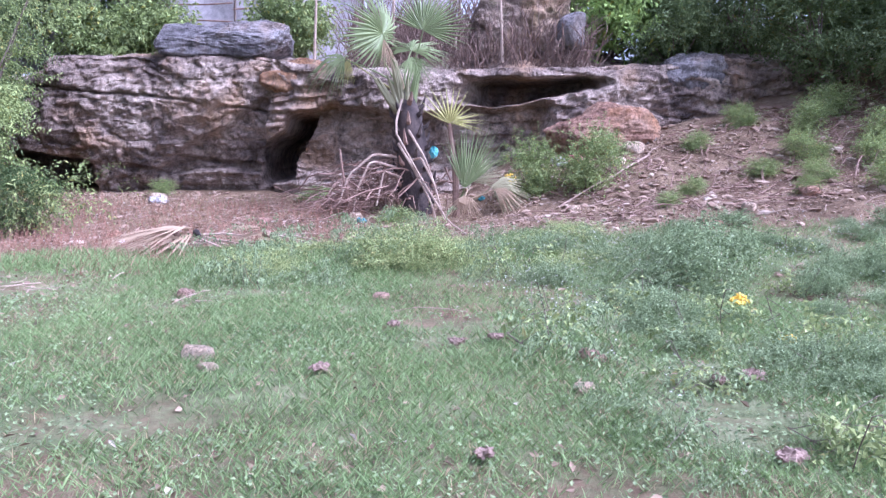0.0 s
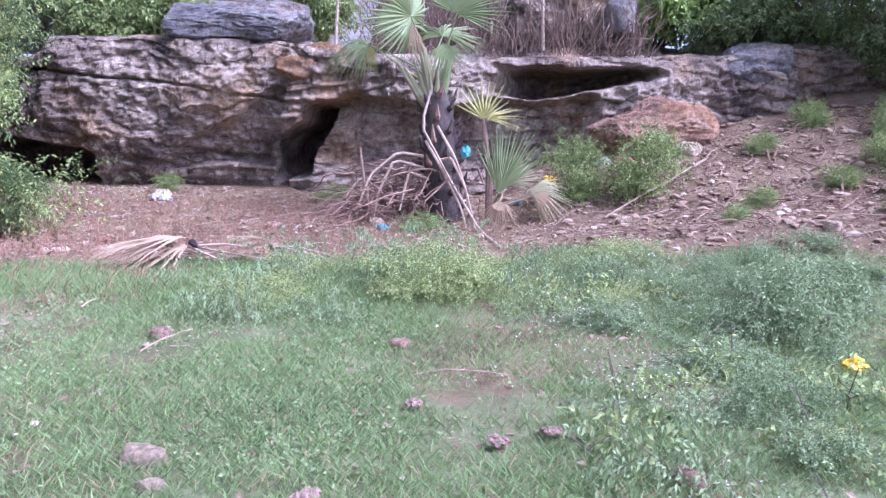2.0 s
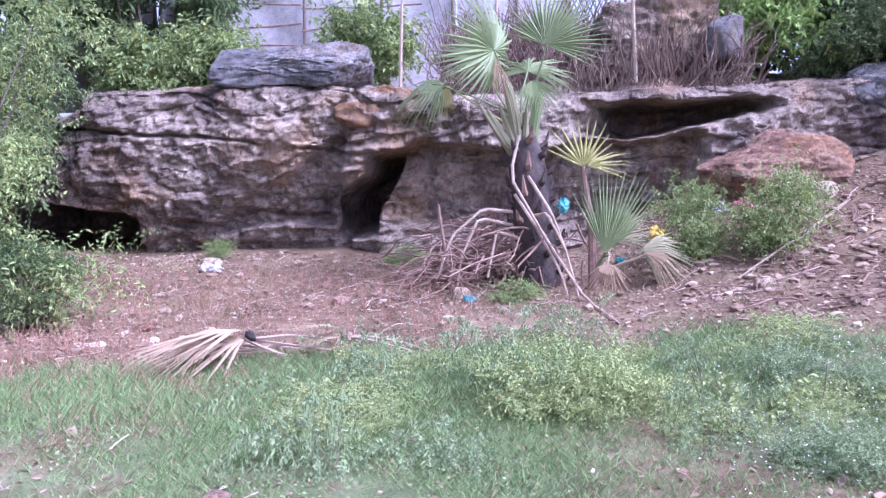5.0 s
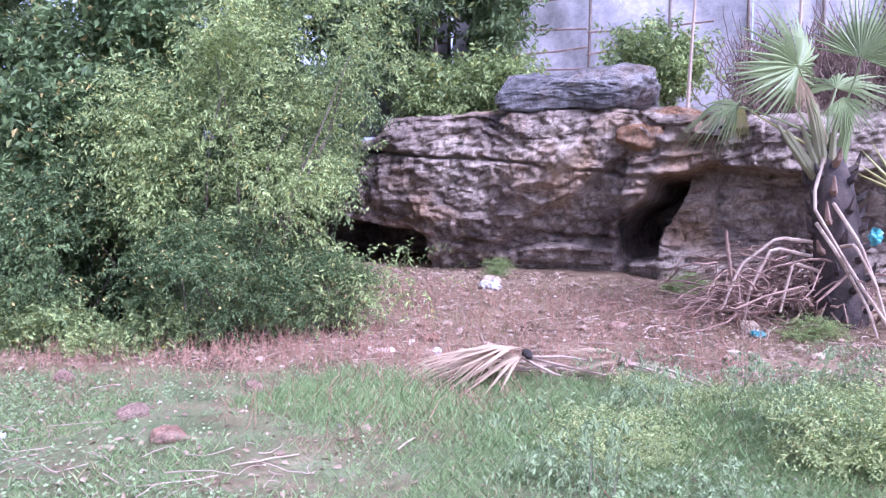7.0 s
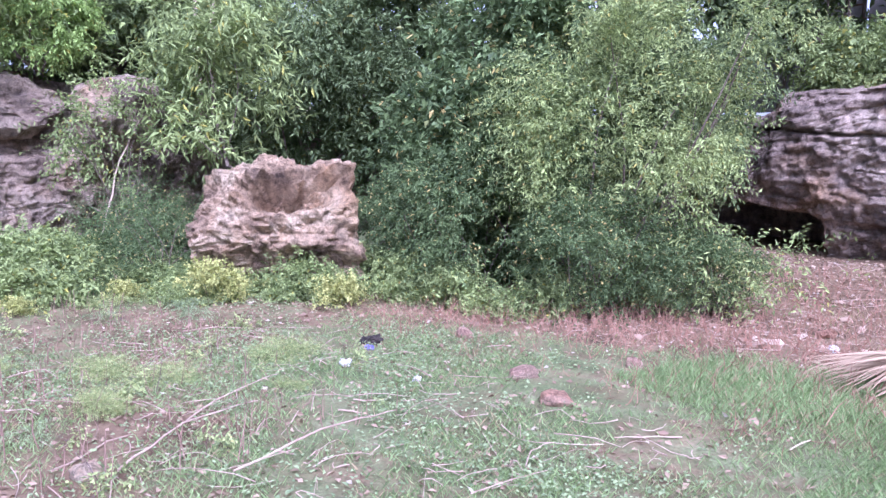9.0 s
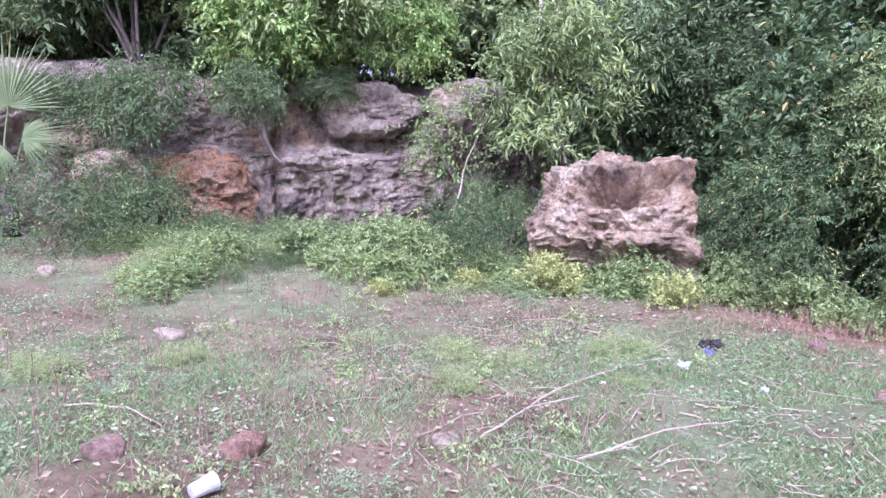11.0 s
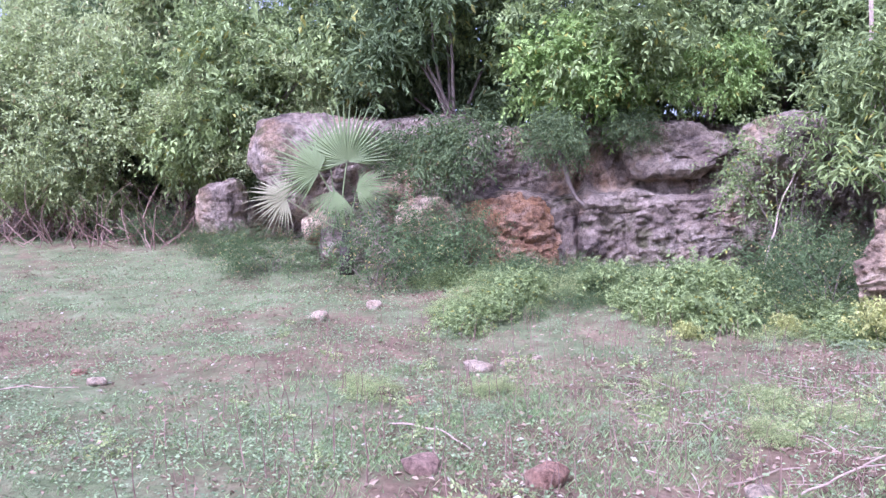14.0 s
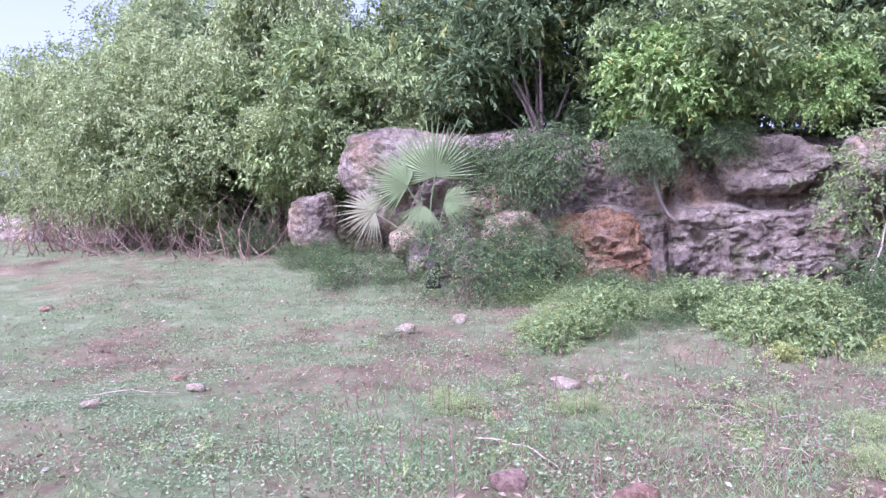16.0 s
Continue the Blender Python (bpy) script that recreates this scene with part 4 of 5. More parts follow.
place_frond(palm, top_at, (-1.0, 0.05, 2.45), (-0.2, -0.1, -1.0), (0.2, -0.95, 0.1), 0.5, 60, PALMYELLOW, 7, 0.1, label="yellowing drooping frond")
place_frond(palm, top_at, (-0.45, -0.4, 2.68), (0.25, -0.3, -0.9), (0.3, -0.9, 0.2), 0.62, 40, PALMDRY, 8, 0.1, label="dry brown frond")
for k, (dx, dz) in enumerate(((-0.16, 0), (-0.1, 0.05), (-0.02, 0), (0.04, 0.03), (-0.2, 0.05))):
    part("leaf_sheath", tube([(-0.17, 0, 1.55), (-0.17 + dx, -0.1, 1.8), (-0.2 + dx * 2.2, -0.14, 2.15 + dz)], [0.06, 0.05, 0.015], 6), PALMOLIVE, palm, "olive leaf sheath")
for k in range(9):
    a = k * 2.1
    o = np.array([math.cos(a), math.sin(a) * 0.8, 0])
    part("leaf_sheath", tube([np.array((-0.15, 0, 1.5 + 0.04 * k)), np.array((-0.17, 0, 1.75 + 0.03 * k)) + o * 0.12, np.array((-0.2, 0, 2.15 + 0.03 * k)) + o * 0.22, np.array((-0.22, 0, 2.45)) + o * 0.3], [0.06, 0.055, 0.035, 0.012], 6), PALMOLIVE if k % 3 else PALMLEAF, palm)
for k, pts in enumerate((((-0.2, -0.15, 1.85), (-0.3, -0.35, 1.4), (0.1, -0.4, 0.7), (0.5, -0.7, 0.1), (0.75, -1.6, 0.02)),
                         ((-0.1, -0.2, 1.4), (0.15, -0.35, 1.0), (0.3, -0.4, 0.6), (0.45, -0.5, 0.05)), ((-0.25, -0.2, 1.2), (-0.05, -0.35, 0.9), (0.25, -0.4, 0.35), (0.35, -0.5, 0.0)),
                         ((-0.1, -0.2, 0.95), (0.1, -0.4, 1.0), (0.3, -0.45, 0.6)), ((-0.28, -0.1, 1.0), (-0.6, -0.3, 1.05), (-0.95, -0.4, 0.75), (-1.1, -0.5, 0.3)),
                         ((-0.28, -0.1, 0.85), (-0.65, -0.3, 0.95), (-0.85, -0.4, 0.5), (-0.9, -0.4, 0.1)), ((-0.2, -0.15, 0.7), (-0.45, -0.35, 0.8), (-0.55, -0.45, 0.3)))):
    pts = np.array(pts)
    t5 = np.linspace(0, len(pts) - 1, 12)
    part("dead_stalk", tube(np.stack([np.interp(t5, range(len(pts)), pts[:, i]) for i in range(3)], 1), np.linspace(0.02, 0.012, 12), 6), DRY, palm, "bleached dead leaf stalk")

young = new("young_fan_palm")
young.location = (0.15, 11.75, 0.1)
tagged(young, "young fan palm with yellow, green and dried fronds", "palm")
part("stem", tube([(0, 0, -0.1), (-0.02, 0, 0.7), (-0.12, 0, 1.45)], [0.06, 0.045, 0.03], 8), DRYDARK, young)
root_at = (0, 0, 0.3)
place_frond(young, (-0.12, 0, 1.4), (-0.12, 0, 1.45), (-0.1, -0.1, 1.0), (0.0, -1.0, 0.1), 0.62, 130, PALMYELLOW, 21, 0.2, segs=11, split=0.3, label="yellow upright frond")
place_frond(young, (-0.12, 0, 1.4), (-0.08, -0.05, 1.45), (0.85, -0.1, 0.35), (-0.3, -0.8, 0.5), 0.55, 80, PALMYELLOW, 22, 0.4, segs=8, split=0.3, label="yellow side frond")
place_frond(young, root_at, (0.1, -0.15, 0.5), (0.22, 0.05, 1.0), (-0.1, -1.0, 0.15), 1.02, 80, PALMLEAF, 23, 0.1, segs=22, split=0.45)
place_frond(young, root_at, (0.5, -0.15, 0.55), (0.9, -0.1, -0.15), (-0.1, -0.85, 0.5), 1.05, 110, PALMOLIVE, 24, 0.75, segs=22, split=0.32, label="drying olive frond")
place_frond(young, root_at, (0.55, -0.2, 0.52), (0.75, -0.3, -0.35), (0.2, -0.85, 0.6), 0.95, 80, PALMDRY, 25, 0.8, segs=18, split=0.25, label="dry brown frond")
place_frond(young, root_at, (0.12, -0.3, 0.42), (0.05, -0.4, -0.7), (0.1, -0.9, 0.4), 0.6, 130, PALMDRY, 26, 0.8, segs=18, split=0.25, label="dry brown hanging frond")
place_frond(young, root_at, (0.2, 0.1, 0.6), (0.7, 0.2, 0.5), (-0.3, -0.8, 0.5), 0.7, 100, PALMOLIVE, 27, 0.3)

wp = new("fan_palm")
wp.location = (-12.75, -0.3, 0.45)
tagged(wp, "young green fan palm growing before the cliff", "palm")
part("trunk", (*tube([(0, 0, -0.1), (0, 0, 0.3), (-0.02, 0.02, 0.65)], [0.12, 0.1, 0.07], 10), True), PALMBARK, wp)
place_frond(wp, (0, 0, 0.6), (0.05, 0.05, 1.7), (0.15, -0.1, 1.0), (0.95, 0.0, 0.2), 1.0, 210, PALMLEAF, 41, 0.15)
place_frond(wp, (0, 0, 0.6), (0.2, -0.35, 1.55), (0.3, -0.8, 0.45), (0.85, 0.2, 0.4), 0.9, 180, PALMLEAF, 42, 0.3)
place_frond(wp, (0, 0, 0.6), (0.3, -0.85, 1.15), (0.3, -0.9, 0.1), (0.85, 0.1, 0.5), 0.7, 220, PALMOLIVE, 43, 0.35, label="yellowing lower frond")
place_frond(wp, (0, 0, 0.6), (0.1, 0.2, 1.3), (0.2, 0.7, 0.1), (0.9, 0.1, 0.4), 0.7, 160, PALMLEAF, 44, 0.5)
place_frond(wp, (0, 0, 0.6), (0.2, -0.1, 1.25), (0.4, -0.1, -0.5), (0.9, 0.1, 0.4), 0.75, 120, PALMLEAF, 45, 0.3)
place_frond(wp, (0, 0, 0.6), (-0.2, -0.3, 1.75), (-0.3, -0.4, 0.8), (0.9, -0.1, 0.4), 0.85, 180, PALMLEAF, 46, 0.25)

# ---- fallen fronds and brushwood ----
def fallen(x, y, turn, radius, spread, seed, label):
    ob = new("fallen_frond")
    fr = part("blade_fan", fan(seed, radius, spread, 0.24, 15, 0.3), PALMDRY, ob)
    fr.matrix_local = pose(0, 0, 0.30, 4, 10, 0)
    fr2 = part("blade_fan", fan(seed + 1, radius * 0.85, spread * 0.9, 0.3, 12, 0.3), PALMDRY, ob)
    fr2.matrix_local = pose(0.03, 0, 0.22, 3, -10, 12)
    part("husk", rock_data((0.07, 0.05, 0.045), seed, 3, 0.3), BLACKISH if seed == 61 else DRYDARK, ob, "dark dried husk").location = (0, -0.05, 0.24)
    r2 = np.random.default_rng(seed)
    for k in range(3):
        part("stalk", tube(bent((0, 0, 0.22), (r2.normal(0, 0.15), -r2.uniform(0.35, 0.8), r2.uniform(0.02, 0.35)), r2, 0.04), np.linspace(0.016, 0.008, 6), 5), DRY, ob)
    ob.matrix_world = pose(x, y, ground_at(x, y) - 0.02, 0, 0, turn)
    return tagged(ob, label, "palm frond")


fallen(-2.95, 9.2, 122, 1.15, 115, 61, "dry tan palm frond lying on the grass edge")
fallen(-2.15, 9.3, 70, 0.7, 60, 63, "dry palm frond with a dark husk on grass")
fallen(-3.15, 9.05, 140, 0.95, 50, 65, "flattened dry palm frond on the soil")


def sticks(name, count, seed, where, thick, mat, label, cat, sag=0.12):
    r2 = np.random.default_rng(seed)
    bits = []
    for _ in range(count):
        a, b2 = where(r2)
        bits.append(tris_tube(bent(a, b2, r2, sag), np.linspace(thick, thick * 0.5, 6) * r2.uniform(0.6, 1.4), 4))
    return tagged(part(name, joined(bits), mat), label, cat, kind="stuff")


def heap(r):
    x = -1.55 + r.uniform(0, 1.1)
    y = 12.1 + r.normal(0, 0.35)
    z = ground_at(x, y)
    a = np.array([x + r.normal(0, 0.25), y, z + r.uniform(0.05, 0.75) * smooth(x, -2.0, -0.9)])
    return a, a + np.array([r.normal(-0.3, 0.45), r.normal(-0.15, 0.3), -r.uniform(0.0, 0.5) * a[2]])


sticks("brushwood_heap", 230, 81, heap, 0.011, DRYDARK, "heap of dead brown palm stalks beside the palm", "brushwood", 0.14)


def bank(r):
    x = r.uniform(-1.9, 2.6)
    y = 14.2 + r.uniform(0, 1.7)
    z = 2.5 + 0.55 * (y - 14.1)
    a = np.array([x, y, z])
    return a, a + np.array([r.normal(0, 0.25), r.normal(-0.1, 0.2), r.uniform(0.1, 0.9)])


BRUSH = plain_material("dead_brush", (0.12, 0.08, 0.065), (0.32, 0.22, 0.17), 6, relief=0.3)
sticks("dry_brushwood", 1300, 82, bank, 0.011, BRUSH, "tangle of dry brown stalks on the bank", "brushwood", 0.1)


def debris(r):
    while True:
        x, y = r.uniform(-9, 6.5), r.uniform(4.5, 13.4)
        if r.uniform() < on_grid(BARE, x, y) * (1 if y > 8.5 else 0.35):
            break
    a = r.uniform(0, 6.28)
    L = 0.08 + 0.5 * r.uniform() ** 3
    x2, y2 = x + L * math.cos(a), y + L * math.sin(a)
    return np.array([x, y, ground_at(x, y) + 0.015]), np.array([x2, y2, ground_at(x2, y2) + 0.03])


sticks("twig_litter", 1500, 83, debris, 0.005, DRY, "dry twigs strewn over the bare soil", "twigs", 0.02)


def stick(a, b2, thick, seed, label, mat=DRY, name="branch", sag=0.08):
    r2 = np.random.default_rng(seed)
    za, zb = (p[2] if len(p) > 2 else ground_at(*p) + 0.03 for p in (a, b2))
    pts = bent((0, 0, 0), (b2[0] - a[0], b2[1] - a[1], zb - za), r2, sag, 9)
    ob = part(name, tube(pts, np.linspace(thick, thick * 0.5, 9), 6), mat)
    ob.location = (a[0], a[1], za)
    return tagged(ob, label, "branch")


for k, (a, b2, th) in enumerate((((-4.75, 3.85), (-5.4, 4.9), 0.012), ((-5.0, 3.6), (-5.55, 4.7), 0.01), ((-5.3, 4.4), (-5.9, 5.3), 0.01), ((-4.6, 4.6), (-4.2, 5.2), 0.012), ((-4.9, 5.2), (-4.3, 5.9), 0.01),
                                 ((-6.0, 1.6), (-5.5, 2.2), 0.012), ((-4.4, 4.3), (-4.7, 5.5), 0.011), ((-5.2, 3.2), (-5.0, 4.1), 0.009), ((-6.6, -1.9), (-6.9, -1.2), 0.012),
                                 ((2.3, 9.9), (3.6, 10.8), 0.02), ((1.6, 11.3), (3.2, 12.6), 0.022), ((2.2, 11.9), (3.4, 12.9), 0.02), ((3.2, 12.0), (3.6, 13.2), 0.016), ((1.2, 10.8), (2.4, 11.2), 0.025))):
    stick(a, b2, th * 0.6, 900 + k, "thin bleached branch lying on the ground")
stick((-1.43, 11.7), (-1.58, 11.75, 1.15), 0.03, 950, "rusty brown stake standing in the soil", DRYDARK, "stake", 0.01)
for k, (x, z0, z1, dx) in enumerate(((-2.35, 2.7, 5.0, 0.1), (0.2, 2.25, 3.15, -0.08), (-0.15, 2.4, 3.1, -0.03), (0.95, 2.7, 5.0, -0.1), (-1.0, 3.0, 5.2, 0.0))):
    stick((x, 14.15 + 0.25 * k % 0.6, z0), (x + dx, 14.2 + 0.25 * k % 0.6, z1), 0.03, 960 + k, "bleached wooden fence post on the bank", PALEBARK, "post", 0.01)
stick((-12.05, 7.15, 2.2), (-12.05, 7.05, 4.9), 0.045, 970, "slender pale trunk above the cliff", PALEBARK, "sapling", 0.03)
stick((-12.0, 7.3, 2.2), (-11.9, 7.3, 4.9), 0.05, 971, "slender pale trunk above the cliff", PALEBARK, "sapling", 0.03)
stick((-13.0, 3.0, 2.3), (-12.95, 3.35, 1.45), 0.045, 972, "gnarled root hanging down the rock", BARK, "root", 0.08)
stick((-11.5, 5.6, 0.6), (-12.3, 6.4, 2.2), 0.014, 973, "bare vine climbing the rock", PALEBARK, "vine", 0.1)

# ---- screen fence behind the ledge ----
fence = new("screen_fence")
fence.location = (-4.0, 17.4, 3.0)
tagged(fence, "pale weathered screen fence with wooden rails and posts", "fence")
rng = np.random.default_rng(91)
SCREEN = plain_material("faded_screen", (0.46, 0.43, 0.45), (0.66, 0.62, 0.64), 9, relief=0.6)
for k, (x0, x1, h) in enumerate(((-6, -3.4, 2.7), (-3.38, -0.6, 2.7), (-0.58, 2.2, 2.8), (2.22, 4.2, 2.6), (5.3, 6.8, 2.4))):
    n, m = 26, 18
    X, Zs = np.meshgrid(np.linspace(x0, x1, n), np.linspace(-0.3, h, m))
    q = np.stack([X.ravel(), 0 * X.ravel(), Zs.ravel()], 1)
    Yq = 0.07 * fbm(q * 1.4, 3, 900 + k)
    front = np.stack([X.ravel(), Yq, Zs.ravel()], 1)
    i0 = (np.arange(m - 1)[:, None] * n + np.arange(n - 1)[None]).ravel()
    f = np.stack([i0, i0 + 1, i0 + 1 + n, i0 + n], 1)
    part("screen", (np.concatenate([front, front + (0, 0.012, 0)]), np.concatenate([f, f[:, ::-1] + n * m]), True), SCREEN, fence)
for x in (-6.1, -4.8, -3.4, -2.0, -0.6, 0.8, 2.2, 3.3, 4.2, 5.2):
    part("post", tube(bent((x, -0.12, -0.5), (x + rng.normal(0, 0.05), -0.12, 2.8), rng, 0.02), np.full(6, 0.03), 6), BARK, fence)
for z in (0.75, 1.15, 1.5, 2.1):
    for x0, x1 in ((-6.1, -3.4), (-3.4, -0.6), (-0.6, 1.6)):
        part("rail", tube(bent((x0, -0.16, z + rng.normal(0, 0.06)), (x1, -0.16, z + rng.normal(0, 0.06)), rng, 0.06), np.full(6, 0.018), 5), DRYDARK, fence)
for k in range(16):
    for s3 in (-1, 1):
        x = 3.7 + k * 0.11
        part("lattice_strip", tube([(x, -0.05 * s3, 0.6), (x + 0.8 * s3, -0.05 * s3, 2.3)], [0.012, 0.012], 4), WIRE, fence)


# ---- litter ----
def rag(loc, size, mat, seed, label, name="plastic_bag", cat="plastic bag", fix=True):
    v, f, _ = rock_data(size, seed, 4, 0.45, 4, 0.1)
    rr = np.random.default_rng(seed)
    v = v + 0.25 * np.mean(size) * np.stack([fbm(v / np.mean(size) * 2.5, 3, seed + k) for k in range(3)], 1)
    ob = part(name, (v, f, False), mat)
    z = loc[2] if len(loc) > 2 else ground_at(loc[0], loc[1]) + size[2] * 0.5
    ob.matrix_world = pose(loc[0], loc[1], z, 0, 0, seed * 37)
    return tagged(ob, label, cat, "litter")


rag((-0.2, 11.62, 1.13), (0.06, 0.05, 0.085), BAG_BLUE, 1, "torn turquoise plastic bag caught on the palm")
rag((1.05, 13.0), (0.11, 0.09, 0.11), BAG_YELLOW, 2, "crumpled yellow plastic bag on the slope")
rag((1.85, 13.2), (0.13, 0.1, 0.1), BAG_WHITE, 3, "crumpled white plastic bag on the slope")
rag((2.15, 13.1), (0.15, 0.1, 0.09), BAG_PINK, 4, "crumpled red plastic bag on the slope")
rag((0.55, 12.6), (0.06, 0.06, 0.04), BAG_BLUE, 5, "blue plastic scrap behind the young palm")
rag((-1.2, 11.2), (0.06, 0.05, 0.04), BAG_BLUE, 6, "pale blue plastic scrap on the soil")
rag((-4.35, 10.3), (0.11, 0.07, 0.05), BRICKRED, 7, "rust-red can crushed on the soil", "crushed_can", "can")
rag((-4.1, 9.9), (0.06, 0.05, 0.04), BAG_WHITE, 8, "white plastic scrap on the soil")
rag((-4.6, 12.6), (0.17, 0.1, 0.06), BAG_WHITE, 9, "crumpled white sheet at the ledge's foot")
rag((-6.4, 6.4), (0.035, 0.03, 0.03), BLUECUP, 10, "violet plastic scrap in the grass")
rag((-6.6, 6.55), (0.1, 0.07, 0.05), BLACKISH, 11, "dark charred husk in the grass", "husk", "husk")
rag((-6.05, 5.95), (0.05, 0.04, 0.04), BAG_WHITE, 12, "white plastic scrap in the grass")
rag((-5.3, 6.1), (0.05, 0.03, 0.02), BAG_WHITE, 13, "small white scrap in the grass")
rag((2.14, 4.81), (0.055, 0.04, 0.03), BAG_YELLOW, 14, "yellow leaf scrap in the grass", "dry_leaf", "leaf")
rag((2.33, 6.14), (0.06, 0.06, 0.06), BAG_YELLOW, 15, "yellow leaf scrap among the weeds", "dry_leaf", "leaf")
rag((2.6, 8.2), (0.09, 0.05, 0.03), BAG_YELLOW, 16, "fallen yellow leaf among the weeds", "dry_leaf", "leaf")
rag((4.6, 10.1), (0.2, 0.12, 0.07), BRICKRED, 17, "broken red tile on the rubble slope", "tile_shard", "tile")
rag((3.1, 9.2), (0.12, 0.1, 0.05), BRICKRED, 18, "broken red tile on the rubble slope", "tile_shard", "tile")
DEADLEAF = plain_material("grey_dead_leaf", (0.24, 0.165, 0.13), (0.38, 0.27, 0.21), 10, relief=0.4)
for k, (x, y, s3) in enumerate(((1.36, 2.92, 0.1), (1.6, 3.95, 0.11), (1.4, 3.85, 0.08), (0.1, 4.6, 0.08), (0.35, 4.75, 0.07), (-0.6, 4.0, 0.07), (0.2, 2.9, 0.07), (1.9, 3.2, 0.07), (1.0, 5.9, 0.07), (-0.3, 5.0, 0.06))):
    rag((x, y, ground_at(x, y) + 0.04), (s3 * 0.75, s3 * 0.5, 0.015), DEADLEAF, 30 + k, "curled greyish dead leaf in the grass", "dead_leaf", "leaf")
cup = new("paper_cup")
part("wall", tube([(0, 0, 0), (0, 0, 0.12)], [0.035, 0.045], 16), BAG_WHITE, cup)
part("rim", tube([(0, 0, 0.115), (0, 0, 0.125)], [0.048, 0.048], 16), BAG_WHITE, cup)
cup.matrix_world = pose(-4.42, 2.41, ground_at(-4.42, 2.41) + 0.05, 0, 80, 120)
tagged(cup, "white paper cup lying in the grass", "cup", "litter")

# ---- grass, ground leaves and dead leaves ----
rng = np.random.default_rng(7)


def sown(count, box, keep):
    """Places in a box, kept by chance."""
    x, y = rng.uniform(box[0], box[1], count), rng.uniform(box[2], box[3], count)
    ok = rng.uniform(0, 1, count) < keep(x, y)
    return x[ok], y[ok]


def blades(x, y, tall, wide, lean):
    n = len(x)
    z = height(x, y)
    a = rng.uniform(0, 2 * np.pi, n)
    h = tall * rng.uniform(0.5, 1.4, n)
    root = np.stack([x, y, z - 0.01], 1)
    s = np.stack([np.cos(a), np.sin(a), 0 * a], 1) * (wide * rng.uniform(0.6, 1.3, n))[:, None]
    b2 = rng.uniform(0, 2 * np.pi, n)
    tip = root + np.stack([np.cos(b2) * h * lean, np.sin(b2) * h * lean, h], 1)
    mid = root * 0.55 + tip * 0.45
    mid[:, 2] += 0.12 * h
    v = np.stack([root - s, root + s, mid + s * 0.8, tip, mid - s * 0.8], 1).reshape(-1, 3)
    return v, np.arange(5 * n).reshape(n, 5)


def green(x, y):
    return (1 - soil(x, y)) ** 1.5


def meadow(x, y):
    d = np.hypot(x + 0.3, y - 3)
    p = np.stack([x, y, 0 * x], 1)
    return green(x, y) * np.clip(1.25 - d / 14, 0.12, 1) * smooth(fbm(p * 1.5, 3, 55), -0.9, 0.5)


x, y = sown(760000, (-8, 7, 1.2, 10.4), lambda x, y: meadow(x, y) * np.where(x < -2.6, 0.45, 1.0))
v1 = blades(x, y, 0.05, 0.0027, 1.0)
x, y = sown(300000, (-26, -3, -14, 7), lambda x, y: meadow(x, y) * 0.8)
v2 = blades(x, y, 0.045, 0.005, 0.9)
# longer tufts near the soil's edge
x, y = sown(90000, (-4.5, 1.2, 7.2, 10.0), lambda x, y: green(x, y) * np.exp(-((y - 8.6 - 0.2 * (x + 1.5)) / 0.8) ** 2))
v3 = blades(x, y, 0.085, 0.003, 0.8)
tagged(part("grass", joined([v1, v2, v3]), GRASS), "short fresh green meadow grass", "grass", kind="stuff")
x, y = sown(60000, (-9.5, 2, 4.5, 13.5), lambda x, y: smooth(soil(x, y), 0.25, 0.8) * smooth(fbm(np.stack([x, y, 0 * x], 1) * 0.8, 3, 12), -0.3, 0.7))
tagged(part("dry_grass", blades(x, y, 0.06, 0.003, 0.8), DRYGRASS), "thin dry reddish grass on bare soil", "dry grass", kind="stuff")


def flat_leaves(x, y, size, lift):
    n = len(x)
    root = np.stack([x, y, height(x, y) + rng.uniform(0.0, lift, n)], 1)
    a = rng.uniform(0, 2 * np.pi, n)
    axis = np.stack([np.cos(a), np.sin(a), rng.uniform(-0.1, 0.5, n)], 1)
    return leaf_quads(rng, root, axis, size, size * 0.6, 0.15)


x, y = sown(200000, (-15, 6, -4, 9.5), lambda x, y: green(x, y) * smooth(fbm(np.stack([x, y, 0 * x], 1) * 1.1, 3, 66), -0.2, 0.8) * np.clip(1.2 - np.hypot(x + 1, y - 3) / 14, 0.1, 1))
tagged(part("ground_cover", flat_leaves(x, y, 0.026, 0.035), LEAF_BLUE), "tiny round-leaved ground cover in the grass", "ground cover", kind="stuff")
x, y = sown(60000, (-10, 7, 1, 13.8), lambda x, y: 0.08 + 0.6 * smooth(soil(x, y), 0.3, 0.9))
tagged(part("leaf_litter", flat_leaves(x, y, 0.05, 0.015), LITTER), "brown dead leaves strewn over soil and grass", "leaf litter", kind="stuff")

x, y = sown(220000, (-17, -3, -6, 7.5), lambda x, y: green(x, y) * smooth(fbm(np.stack([x, y, 0 * x], 1) * 1.6, 3, 68), -0.5, 0.8) * np.clip(1.3 - np.hypot(x + 1, y - 3) / 16, 0.15, 1))
tagged(part("meadow_leaves", flat_leaves(x, y, 0.03, 0.05), LEAF_BLUE), "small pale leaves through the thin meadow", "ground cover", kind="stuff")
x, y = sown(30000, (-16, -3, -6, 7.5), lambda x, y: 0.15 + 0.6 * soil(x, y))
tagged(part("meadow_litter", flat_leaves(x, y, 0.05, 0.02), LITTER), "dry brown leaves lying in the thin meadow", "leaf litter", kind="stuff")
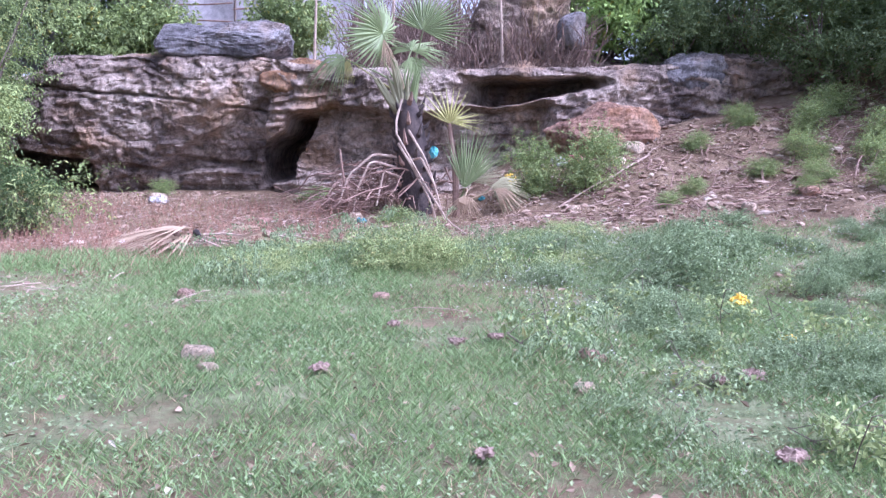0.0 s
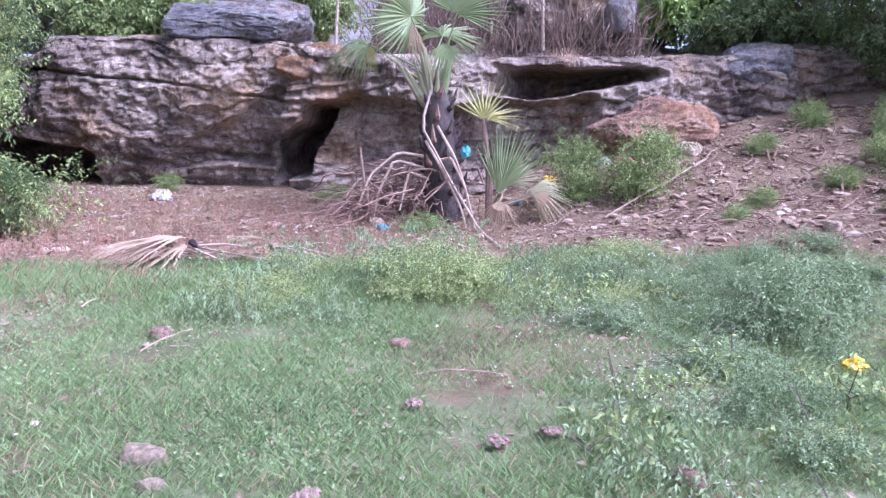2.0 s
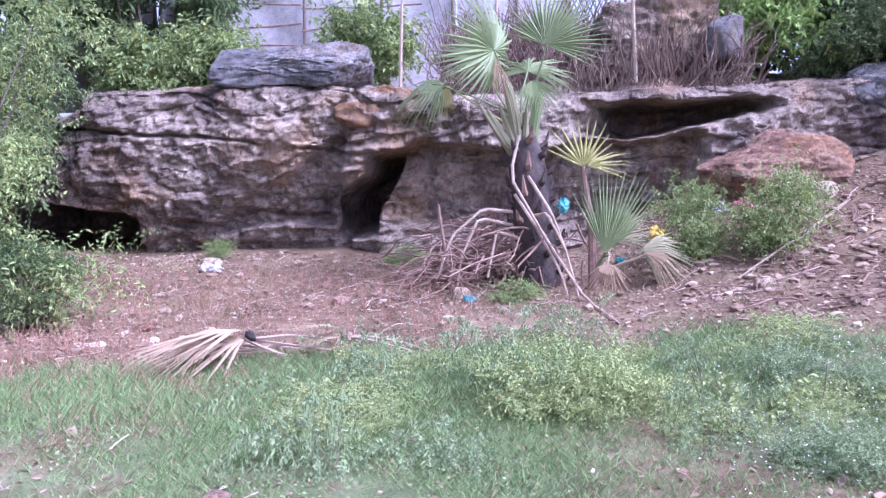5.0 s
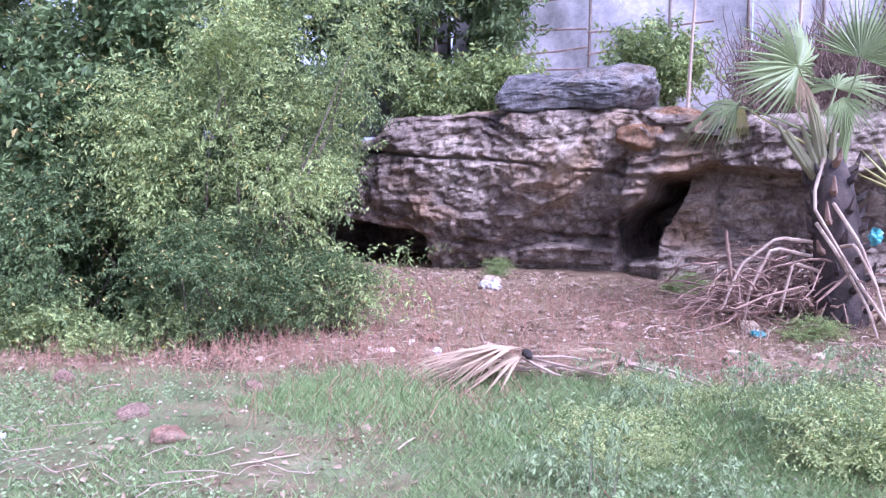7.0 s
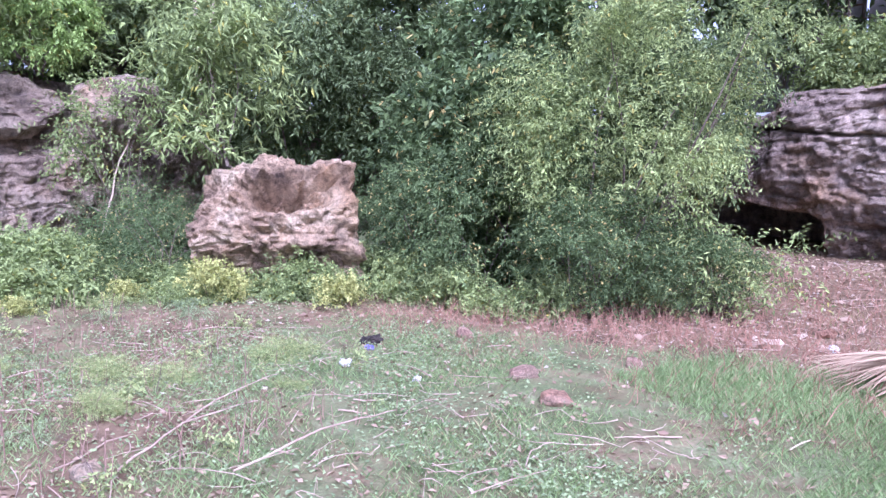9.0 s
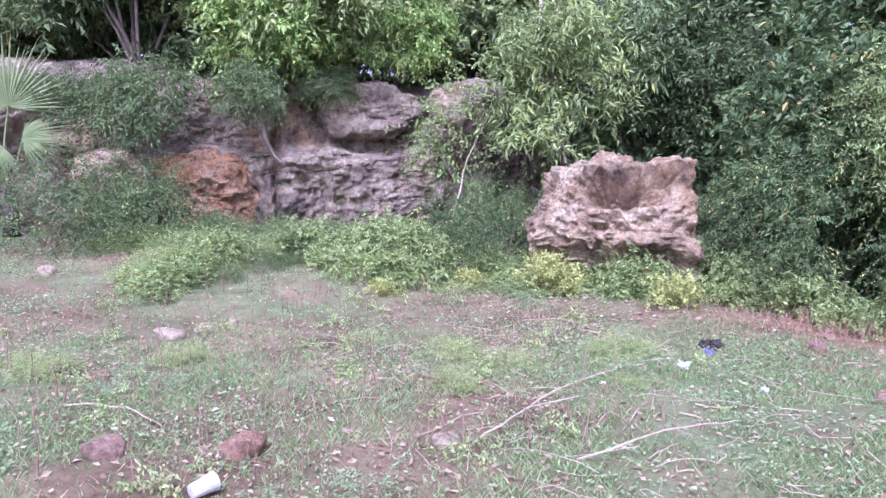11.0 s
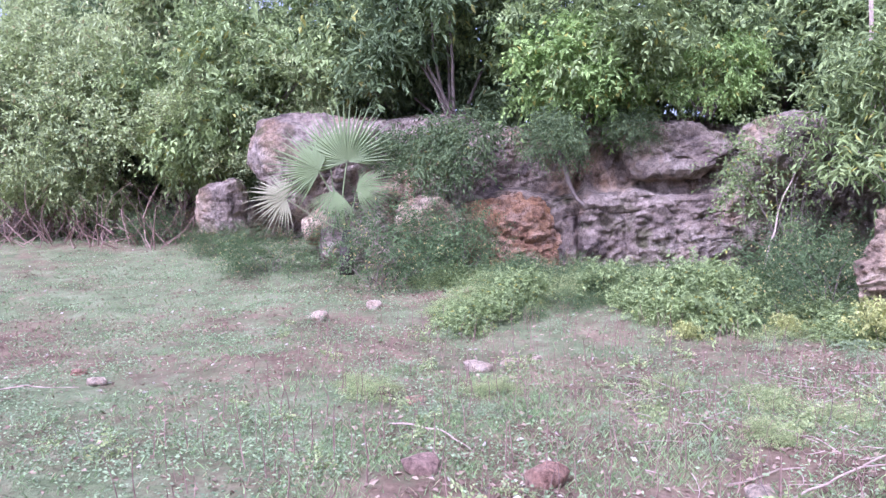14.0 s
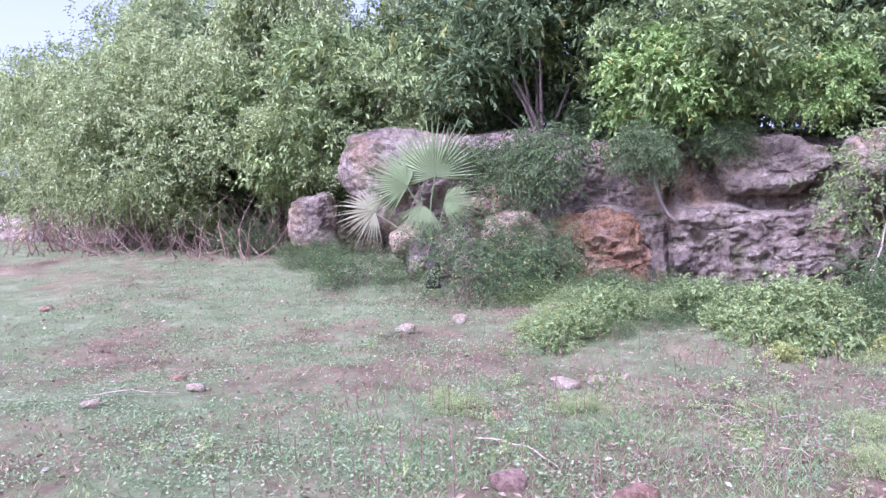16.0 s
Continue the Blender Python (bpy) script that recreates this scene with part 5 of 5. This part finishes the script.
WHITEBLOOM = leaf_material("white_bloom", (0.7, 0.7, 0.58), (0.85, 0.84, 0.74))
x, y = sown(9000, (0.2, 5.5, 3.0, 9.0), lambda x, y: smooth(x - 0.3 * (8 - y), -0.6, 0.6) * smooth(fbm(np.stack([x, y, 0 * x], 1) * 1.2, 3, 69), -0.1, 0.7))
tagged(part("tiny_flowers", flat_leaves(x, y, 0.016, 0.2), WHITEBLOOM), "tiny white flowers over the pale weeds", "flowers", kind="stuff")


def stalk(r):
    x, y = r.uniform(-10, -4.5), r.uniform(0.3, 5.5)
    z = ground_at(x, y)
    return np.array([x, y, z]), np.array([x + r.normal(0, 0.03), y + r.normal(0, 0.03), z + r.uniform(0.1, 0.3)])


sticks("dry_stalks", 600, 84, stalk, 0.0035, DRYDARK, "thin upright brown stalks in the meadow", "dry stalks", 0.01)


def fallen_twig(r):
    x, y = r.uniform(-7.5, -3.2), r.uniform(3.2, 6.5)
    a, L = r.uniform(0, 6.28), 0.1 + 0.5 * r.uniform() ** 2
    x2, y2 = x + L * math.cos(a), y + L * math.sin(a)
    return np.array([x, y, ground_at(x, y) + 0.03]), np.array([x2, y2, ground_at(x2, y2) + 0.04])


sticks("fallen_twigs", 210, 85, fallen_twig, 0.0032, DRY, "bleached twigs lying across the thin grass", "twigs", 0.03)


def red_weed(r):
    while True:
        x, y = r.uniform(-7.6, -1.2), r.uniform(6.8, 12.6)
        if r.uniform() < on_grid(BARE, x, y) * (1.0 if y < 9.8 else 0.5):
            break
    z = ground_at(x, y)
    return np.array([x, y, z]), np.array([x + r.normal(0, 0.07), y + r.normal(0, 0.07), z + r.uniform(0.05, 0.24)])


REDWEED = plain_material("red_dry_weed", (0.30, 0.15, 0.10), (0.46, 0.27, 0.19), 6, relief=0.2)
sticks("dry_weeds", 3800, 87, red_weed, 0.0028, REDWEED, "thin reddish dead weeds standing on the soil", "dry weeds", 0.02)


def undergrowth(r):
    x, y = r.uniform(-18, -15.2), r.uniform(-11, -4.3)
    z = ground_at(x, y)
    return np.array([x, y, z]), np.array([x + r.normal(0, 0.5), y + r.normal(0, 0.5), z + r.uniform(0.2, 1.3)])


sticks("bare_undergrowth", 240, 88, undergrowth, 0.012, DRYDARK, "bare brown twigs in the shade under the trees", "undergrowth", 0.15)


def slope_stick(r):
    x, y = r.uniform(1.5, 7), r.uniform(9.8, 13.6)
    a, L = r.uniform(0, 6.28), 0.2 + 0.7 * r.uniform() ** 2
    x2, y2 = x + L * math.cos(a), y + L * math.sin(a)
    return np.array([x, y, ground_at(x, y) + 0.02]), np.array([x2, y2, ground_at(x2, y2) + 0.05])


sticks("slope_brushwood", 420, 86, slope_stick, 0.009, DRYDARK, "dead stalks strewn down the rubble slope", "brushwood", 0.05)
